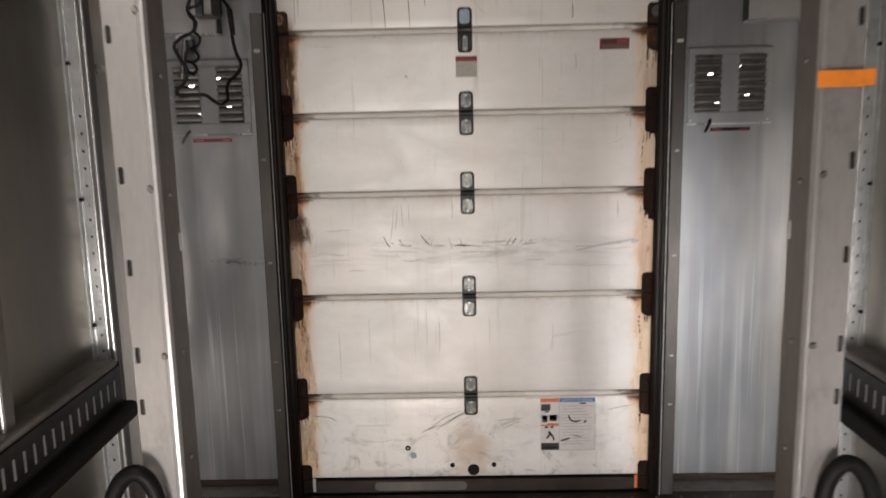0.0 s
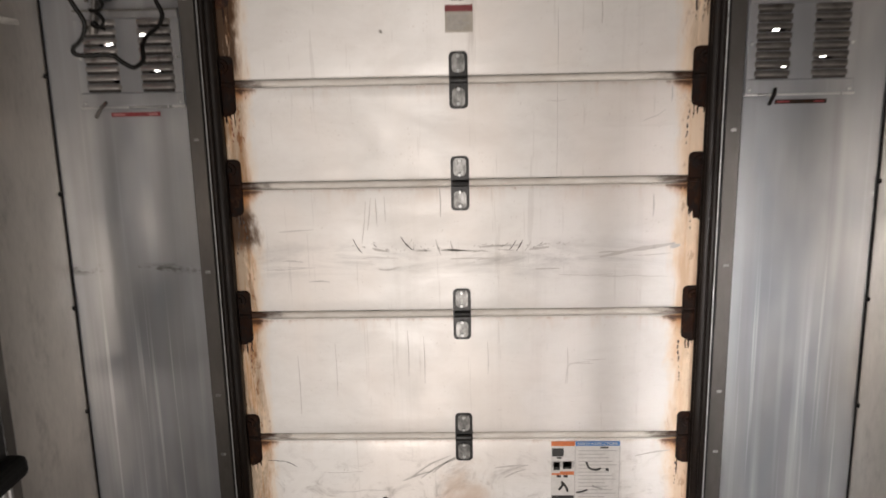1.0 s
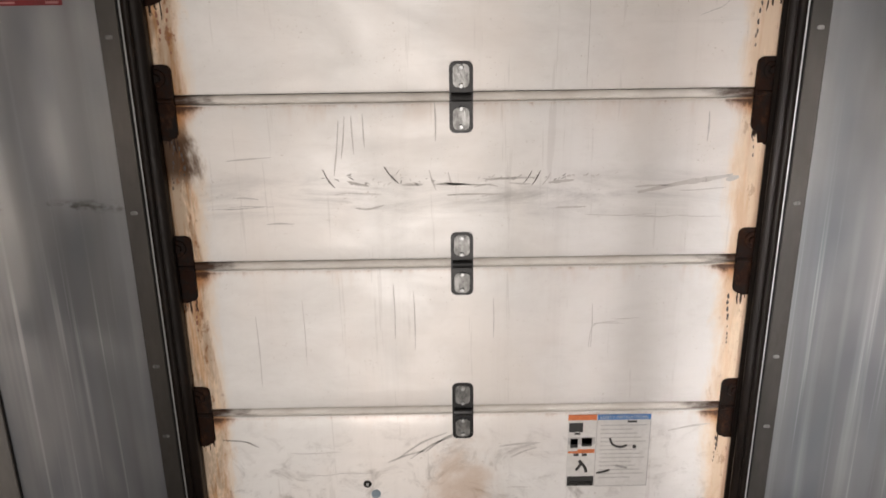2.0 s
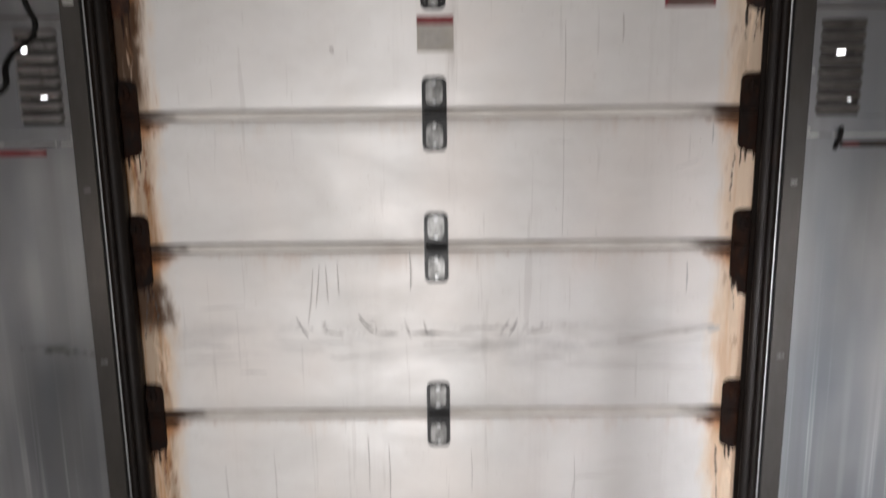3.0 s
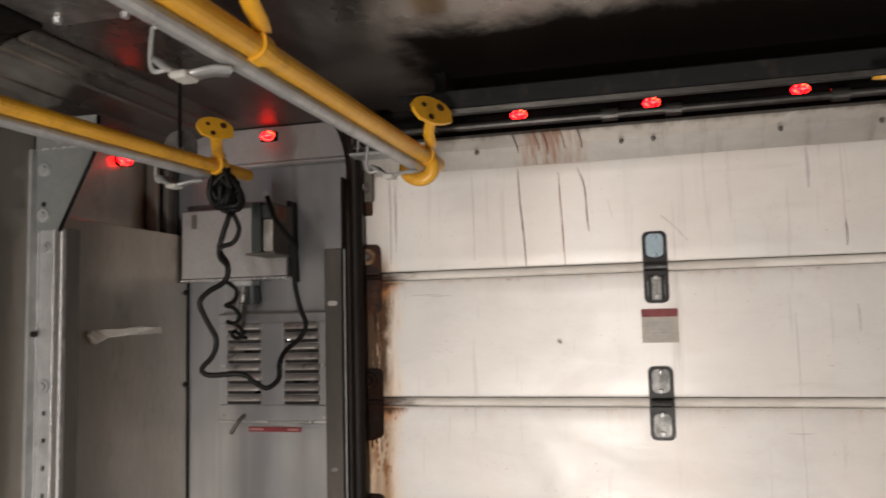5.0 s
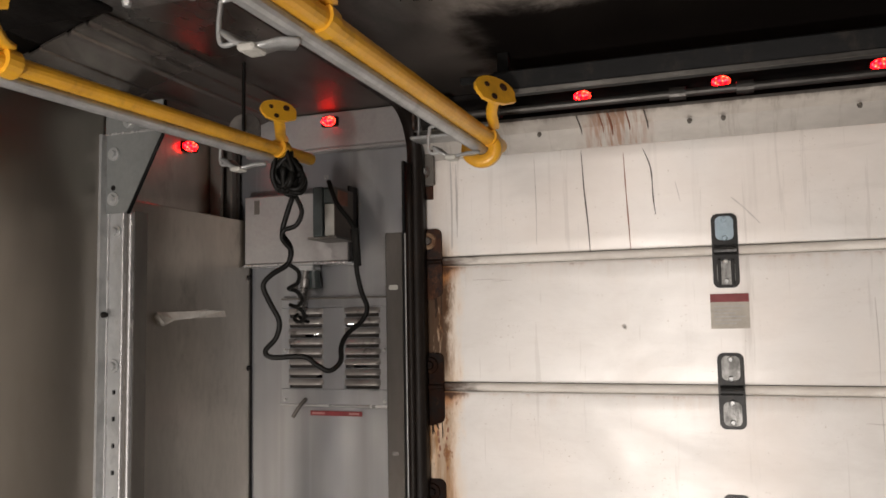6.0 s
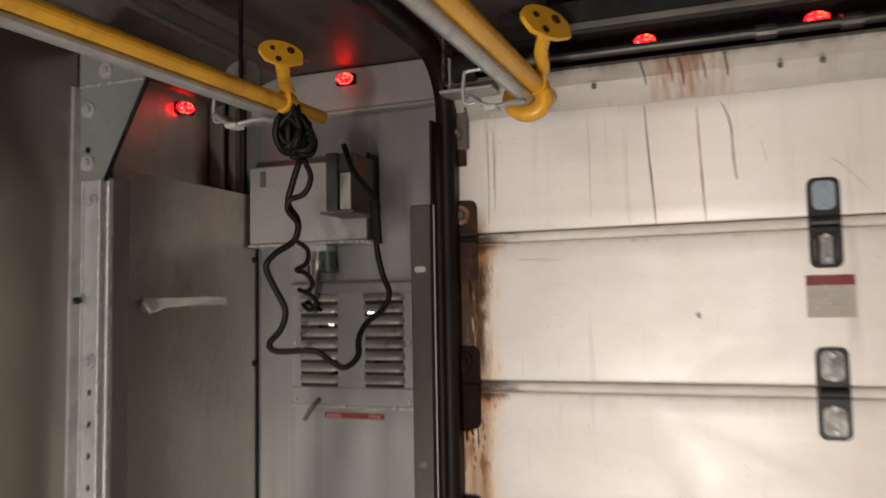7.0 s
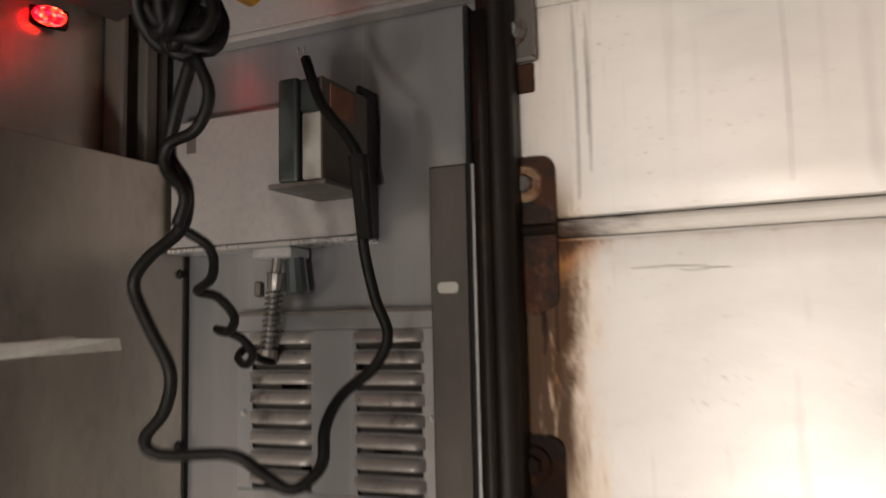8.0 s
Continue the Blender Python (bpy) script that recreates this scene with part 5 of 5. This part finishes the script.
for s in (-1, 1):
    # bright gaps in the outer grille, seen through small holes behind the louvres
    base = -0.943 if s < 0 else 1.064
    gaps = [(base + dx, 1.664 - row * 0.02725, w) for dx, row, w in ((0.0, 3, 0.009), (0.1075, 2, 0.007), (0.030, 7, 0.006), (0.146, 6, 0.008))]
    v = vent(s, [(x + s * 0.008, z + 0.008, w + 0.013, 0.010) for x, z, w in gaps])
    for x, z, w in gaps:
        x += s * 0.025
        bm = plate(bmesh.new(), [(x - w - 0.003, z + 0.0080), (x + w - 0.003, z + 0.0080), (x + w + 0.004, z + 0.0145), (x - w + 0.004, z + 0.0145)], 3.053, 3.055)
        part("outer_gap", bm, DAY, v, "bright gap to the outside")
    peg = thing("vent_peg", (sx(s, 1.12), 2.975, 1.40), "dark twisted wire peg hanging below the vent", "peg", "vent pegs")
    x = -0.980 if s < 0 else 1.055
    part("wire", tube(bmesh.new(), glide([(x + 0.016, 2.983, 1.418), (x + 0.006, 2.966, 1.400), (x - 0.010, 2.958, 1.372)], 4), 0.0055, 7), STRIP if s < 0 else BLACK, peg)
    st = thing("red_strip_label", (x + 0.10, 2.997, 1.38), "narrow red strip label below the vent", "label", "red strip labels")
    part("strip", made(x + 0.022, x + 0.176, 2.9965, 2.9985, 1.373, 1.386), RED_PRINT if s < 0 else RUST_OILY, st)
    for u0, u1 in ((0.028, 0.066), (0.138, 0.168)):
        part("text_bar", made(x + u0, x + u1, 2.9957, 2.9966, 1.377, 1.382), PALE_RED if s < 0 else RED_PRINT, st)

# ---- switch boxes in the upper rear corners ----
cb = thing("control_box", (-0.96, 2.965, 1.78), "grey metal control box with a dark holder on its front", "control box", "control boxes")
part("body", made(-1.138, -0.821, 2.952, 2.999, 1.786, 1.976, bevel=0.003), BOXMETAL, cb)
part("dark_side", made(-0.821, -0.814, 2.953, 2.999, 1.786, 1.988, bevel=0.001), BOXDARK, cb, "black box side")
part("window_slot", made(-1.106, -1.090, 2.9505, 2.953, 1.926, 1.965), STRIP, cb)
part("lower_flange", made(-1.136, -0.816, 2.944, 2.999, 1.780, 1.786, bevel=0.001), BRIGHT, cb)
holder = part("holder", made(-0.864, -0.836, 2.838, 2.951, 1.842, 1.970, bevel=0.004, seg=2), SLATE, cb, "dark green-grey plastic holder")
part("holder_top", made(-0.836, -0.806, 2.842, 2.951, 1.925, 1.968, bevel=0.004), SLATE, holder)
part("insert", made(-0.832, -0.804, 2.842, 2.90, 1.844, 1.925, bevel=0.002), PALE, holder, "pale holder insert")
# side face turned from the light; its shade is put into the colour
part("holder_side", made(-0.806, -0.803, 2.842, 2.951, 1.842, 1.968, bevel=0.001), TAN, holder, "holder side with its shade painted brown")
part("holder_sill", made(-0.880, -0.798, 2.840, 2.951, 1.836, 1.842, bevel=0.001), STRIP, holder)
part("rust_patch", made(-0.803, -0.8015, 2.86, 2.915, 1.925, 1.962), STREAK_RUST, holder)
cb2 = thing("control_box", (1.28, 2.965, 1.78), "plain grey metal control box in the rear corner", "control box", "control boxes")
part("body", made(1.192, 1.390, 2.952, 2.999, 1.786, 1.976, bevel=0.003), BOXMETAL, cb2)
part("dark_side", made(1.185, 1.192, 2.953, 2.999, 1.786, 1.988, bevel=0.001), BOXDARK, cb2, "black box side")
part("lower_flange", made(1.187, 1.388, 2.944, 2.999, 1.780, 1.786, bevel=0.001), BRIGHT, cb2)

# spring catch under the box
sc = thing("spring_catch", (-0.94, 2.94, 1.63), "steel spring catch hanging below the control box", "spring catch")
part("bracket", made(-0.985, -0.922, 2.945, 2.995, 1.764, 1.780, bevel=0.003), GALV, sc)
part("stem", rod(bmesh.new(), (-0.948, 2.955, 1.768), (-0.972, 2.965, 1.628), 0.007, None, 10), DULL, sc)
coil = [Vector((-0.955 - 0.00014 * i, 2.958 + 0.00006 * i, 1.722 - i * 0.00075)) + Vector((0.0115 * math.cos(i * 0.62), 0.0115 * math.sin(i * 0.62), 0)) for i in range(118)]
part("spring", tube(bmesh.new(), coil, 0.0018, 5), DULL, sc, "coiled steel spring")
part("collar", rod(bmesh.new(), (-0.951, 2.956, 1.744), (-0.954, 2.957, 1.722), 0.013, 0.011, 12), DULL, sc)
part("thumb_screw", made(-0.984, -0.974, 2.947, 2.963, 1.712, 1.734, bevel=0.003), STRIP, sc)
part("green_knob", rod(bmesh.new(), (-0.934, 2.975, 1.764), (-0.930, 2.975, 1.716), 0.014, 0.017, 12), SLATE, sc, "dark green rubber knob")
part("end_cap", rod(bmesh.new(), (-0.970, 2.964, 1.640), (-0.973, 2.965, 1.622), 0.013, None, 10), STRIP, sc)

# torn paper on the left lining panel
tp = thing("torn_paper", (-1.143, 2.72, 1.63), "torn strip of pale masking paper stuck on the panel", "paper strip")
bm = bmesh.new()
prof = [(2.585, 1.645), (2.60, 1.628), (2.63, 1.628), (2.655, 1.638), (2.72, 1.641), (2.866, 1.644), (2.866, 1.660), (2.80, 1.661), (2.78, 1.665), (2.72, 1.659), (2.62, 1.657), (2.592, 1.656)]
a = [bm.verts.new((-1.1425 + 0.004 * (i % 2), y, z)) for i, (y, z) in enumerate(prof)]
b = [bm.verts.new((-1.1440, y, z)) for y, z in prof]
bm.faces.new(a), bm.faces.new(b[::-1])
for i in range(len(prof)):
    bm.faces.new((a[i], a[(i + 1) % len(prof)], b[(i + 1) % len(prof)], b[i]))
part("strip", bm, PAPER, tp)
part("curled_end", tube(bmesh.new(), [Vector((-1.137, 2.583, 1.650)), Vector((-1.136, 2.60, 1.636)), Vector((-1.138, 2.612, 1.629))], 0.006, 6), PAPER, tp)

# ---- overhead bars ----


def cargo_bar(x, y_end, hooks, label, q=1, lean=(0.0, 0.0), cradled=True, size=1.0, out=0.052, face=(-22, 0, 56), hang=(0.0, 0.0, 1.0)):
    """q: 1 where the hook plates stand on the +x side, -1 on the other; lean: drift in x and z for each metre forward."""
    ob = thing("cargo_bar", (x, y_end, 2.0), label, "cargo bar", "overhead bars")
    part("yellow_tube", rod(bmesh.new(), (x + q * 0.010, FRONT, 2.018), (x + q * 0.010, y_end, 2.010), 0.0165 * (size if size == 1 else 0.84), None, 16), YELLOW, ob)
    part("grey_tube", rod(bmesh.new(), (x - q * 0.006, FRONT, 1.995), (x - q * 0.006, y_end - 0.07, 1.988 if size == 1 else 1.991), 0.0125 * (size if size == 1 else 0.84), None, 14), GALV, ob, "galvanised steel tube")
    for y in hooks:
        spot = pose(x + q * out + hang[0], y - 0.10, (2.085 if size == 1 else 2.072) + hang[1], *face) @ Matrix.Scale(size * hang[2], 4)
        h = part("hook_plate", bmesh.new(), YELLOW, ob, "yellow pear-shaped hook plate")
        bm = bmesh.new()
        rim = [(0.050 * math.cos(t), 0.032 * math.sin(t)) for t in [radians(v) for v in range(-20, 201, 20)]] + [(-0.038, -0.026), (-0.010, -0.034), (0.016, -0.032), (0.046, -0.022)]
        plate(bm, rim, -0.004, 0.004)
        bmesh.ops.transform(bm, matrix=spot, verts=bm.verts)
        old = h.data
        h.data = finish(bm, "hook_plate", YELLOW)
        bpy.data.meshes.remove(old)
        for u, v, r in ((-0.020, 0.008, 0.006), (0.022, 0.008, 0.009), (-0.010, -0.020, 0.007)):
            bm = rod(bmesh.new(), (u, -0.0055, v), (u, 0.002, v), r, None, 10)
            bmesh.ops.transform(bm, matrix=spot, verts=bm.verts)
            part("hole", bm, RUST, h)
        arm = glide([(x + q * (out - 0.002), y - 0.098, 2.066), (x + q * (out - 0.016), y - 0.070, 2.048), (x + q * 0.030, y - 0.035, 2.034), (x + q * 0.022, y - 0.012, 2.030)], 4)
        part("arm", sweep(bmesh.new(), arm, [(-0.011, -0.004), (0.011, -0.004), (0.011, 0.004), (-0.011, 0.004)]), YELLOW, ob)
        part("collar", rod(bmesh.new(), (x + q * 0.010, y - 0.018, 2.0125), (x + q * 0.010, y + 0.006, 2.011), 0.0215, None, 16), YELLOW, ob)
        if y == hooks[0] and cradled:
            ring = [Vector((x - q * 0.006 + 0.030 * math.cos(a), y - 0.005, 1.988 + 0.026 * math.sin(a))) for a in [radians(v) for v in range(150, 391, 15)]]
            part("cradle", sweep(bmesh.new(), ring, [(-0.013, -0.009), (0.013, -0.009), (0.013, 0.009), (-0.013, 0.009)]), YELLOW, ob, "yellow crescent cradle under the bar")
        if size < 1:
            part("hanger_rod", rod(bmesh.new(), (x - q * 0.046, y - 0.06, 2.030), (x - q * 0.046, y - 0.06, CZ), 0.004, None, 8), BLACK, ob)
        br = part("clamp", bmesh.new(), GALV, ob, "rounded galvanised strap clamp")
        strap = glide([(x - q * 0.086, y - 0.062, 1.986), (x - q * 0.066, y - 0.064, 1.970), (x - q * 0.046, y - 0.060, 1.966), (x - q * 0.026, y - 0.050, 1.972), (x - q * 0.008, y - 0.036, 1.974)], 4)
        old = br.data
        br.data = finish(sweep(bmesh.new(), strap, [(-0.020, -0.003), (0.020, -0.003), (0.020, 0.003), (-0.020, 0.003)]), "clamp", GALV)
        bpy.data.meshes.remove(old)
        part("clamp_pad", made(*sorted((x - q * 0.062, x - q * 0.038)), y - 0.088, y - 0.056, 1.956, 1.966, bevel=0.003), PALE, br, "pale clamp pad")
        if size < 1:
            part("clamp_plate", plate(bmesh.new(), rounded(*sorted((x - q * 0.092, x - q * 0.012)), 2.000, 2.088, 0.034), y - 0.050, y - 0.046), DULL, br, "dark steel clamp plate")
        part("clamp_bolt", rod(bmesh.new(), (x - q * 0.048, y - 0.050, 2.046), (x - q * 0.048, y - 0.058, 2.046), 0.007, None, 6), GALV, br)
        wire = glide([(x - q * 0.020, y - 0.06, 2.034), (x - q * 0.094, y - 0.06, 2.034), (x - q * 0.103, y - 0.06, 2.024), (x - q * 0.105, y - 0.06, 1.990), (x - q * 0.099, y - 0.06, 1.976), (x - q * 0.080, y - 0.06, 1.978)], 3)
        part("wire_bail", tube(bmesh.new(), wire, 0.0035, 6), GALV, ob)
    a, b = lean
    shear = Matrix(((1, -a, 0, 2.7 * a), (0, 1, 0, 0), (0, -b, 1, 2.7 * b), (0, 0, 0, 1)))
    for piece in ob.children_recursive:
        piece.data.transform(shear)
    return ob


cargo_bar(-0.352, 2.735, (2.655, 1.932), "long yellow and galvanised bar hung under the roof", 1, (-0.02, 0.0))
cargo_bar(0.614, 2.735, (2.655, 1.925), "long yellow and galvanised bar hung under the roof", -1, face=(-78, 0, 6), hang=(-0.024, -0.018, 0.66))
cargo_bar(-0.803, 2.697, (2.578, 1.895), "long yellow and galvanised bar hung beside the wall", 1, (-0.055, -0.009), False, 0.78, 0.066)

# bolted plate and black panel under the roof
rp = thing("roof_plate", (-0.79, 2.0, CZ), "flat grey steel plate bolted under the roof", "bracket")
part("plate", made(-0.890, -0.690, 1.70, 2.172, CZ - 0.009, CZ - 0.001, bevel=0.002), DULL, rp)
for bx, by in ((-0.848, 2.140), (-0.725, 2.155), (-0.848, 1.80)):
    part("bolt", rod(bmesh.new(), (bx, by, CZ - 0.009), (bx, by, CZ - 0.018), 0.009, 0.007, 6), GALV, rp)
bp = thing("roof_panel", (-1.04, 2.0, CZ), "black panel under the roof beside the wall", "panel")
part("sheet", made(-1.185, -0.893, 1.70, 2.160, CZ - 0.015, CZ - 0.001, bevel=0.003), BLACK, bp)

# sloping cove between roof and side wall, with pressed ribs


def cove_strip(x0, x1, lift):
    """A long strip lying on the slope from the wall (-1.186, 2.122) up to the roof (-0.93, 2.198)."""
    def at(x, d):
        return 2.122 + (x + 1.186) * (0.076 / 0.256) - d
    bm = bmesh.new()
    ends = []
    for y in (2.176, 2.888):
        ends.append([bm.verts.new((x, y, z)) for x, z in ((x0, at(x0, 0.0)), (x0 + 0.004, at(x0, lift)), (x1 - 0.004, at(x1, lift)), (x1, at(x1, 0.0)))])
    for i in range(4):
        bm.faces.new((ends[0][i], ends[0][(i + 1) % 4], ends[1][(i + 1) % 4], ends[1][i]))
    bm.faces.new(ends[0]), bm.faces.new(ends[1][::-1])
    return bm


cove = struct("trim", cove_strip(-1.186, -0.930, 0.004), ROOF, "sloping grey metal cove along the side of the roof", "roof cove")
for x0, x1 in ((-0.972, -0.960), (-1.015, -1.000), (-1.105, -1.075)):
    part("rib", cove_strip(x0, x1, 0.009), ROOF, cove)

# ---- cord hung on the bar end ----
cord = thing("power_cord", (-0.80, 2.62, 1.95), "black coiled cord looped on the bar and plugged behind the box", "cord")
MAIN = [(-0.785, 2.6, 1.909), (-0.802, 2.6, 1.863), (-0.814, 2.605, 1.827), (-0.794, 2.605, 1.795), (-0.802, 2.608, 1.759), (-0.852, 2.62, 1.736), (-0.877, 2.627, 1.712), (-0.863, 2.632, 1.674), (-0.843, 2.64, 1.63), (-0.857, 2.648, 1.592), (-0.888, 2.655, 1.564), (-0.876, 2.665, 1.548), (-0.804, 2.68, 1.549), (-0.777, 2.695, 1.529), (-0.751, 2.705, 1.515), (-0.732, 2.725, 1.535), (-0.737, 2.74, 1.569), (-0.733, 2.765, 1.598), (-0.708, 2.79, 1.626), (-0.697, 2.8, 1.659), (-0.712, 2.8, 1.699), (-0.72, 2.79, 1.759), (-0.715, 2.785, 1.812), (-0.726, 2.785, 1.859), (-0.774, 2.795, 1.918), (-0.801, 2.805, 1.976)]
part("main_loop", tube(bmesh.new(), glide(MAIN, 5), 0.0062, 8), CORD, cord)
part("second_strand", tube(bmesh.new(), glide([(-0.773, 2.592, 1.907), (-0.758, 2.592, 1.872), (-0.772, 2.592, 1.842), (-0.803, 2.592, 1.832), (-0.806, 2.592, 1.811), (-0.784, 2.592, 1.785), (-0.792, 2.592, 1.758)], 5), 0.0055, 8), CORD, cord)
COIL = [(-0.803, 2.61, 1.759), (-0.787, 2.629, 1.741), (-0.8, 2.647, 1.717), (-0.834, 2.666, 1.706), (-0.824, 2.684, 1.7), (-0.819, 2.703, 1.68), (-0.842, 2.721, 1.665), (-0.872, 2.74, 1.669), (-0.856, 2.759, 1.659), (-0.853, 2.777, 1.641), (-0.877, 2.796, 1.628), (-0.903, 2.814, 1.635), (-0.906, 2.833, 1.645), (-0.901, 2.851, 1.633), (-0.894, 2.87, 1.627)]
part("curled_tail", tube(bmesh.new(), glide(COIL, 5), 0.0048, 8), CORD, cord)
random.seed(7)
for k in range(9):
    wide, tall = random.uniform(0.016, 0.030), random.uniform(0.030, 0.048)
    c = Vector((-0.795 + random.uniform(-0.010, 0.012), 2.592 + random.uniform(-0.014, 0.016), 1.956 + random.uniform(-0.010, 0.010)))
    turn = Matrix.Rotation(radians(random.uniform(-65, 65)), 3, "Z") @ Matrix.Rotation(radians(random.uniform(-22, 22)), 3, "Y")
    wob = random.uniform(0, 6.28)
    loop = [c + turn @ Vector((wide * math.cos(t) * (1 + 0.22 * math.sin(2 * t + wob)), 0.010 * math.sin(t * 1.5 + wob), tall * math.sin(t) * (1 + 0.12 * math.cos(3 * t + wob)))) for t in [2 * math.pi * i / 26 for i in range(28)]]
    part("bundle_loop", tube(bmesh.new(), loop, 0.0060, 7), CORD, cord)
part("plug", rod(bmesh.new(), (-0.716, 2.79, 1.76), (-0.722, 2.786, 1.85), 0.009, 0.011, 10), CORD, cord, "thick black moulded end")
for dx in (-0.004, 0.004):
    part("prong", rod(bmesh.new(), (-0.806 + dx, 2.805, 1.982), (-0.808 + dx, 2.805, 1.991), 0.002, None, 6), GALV, cord)
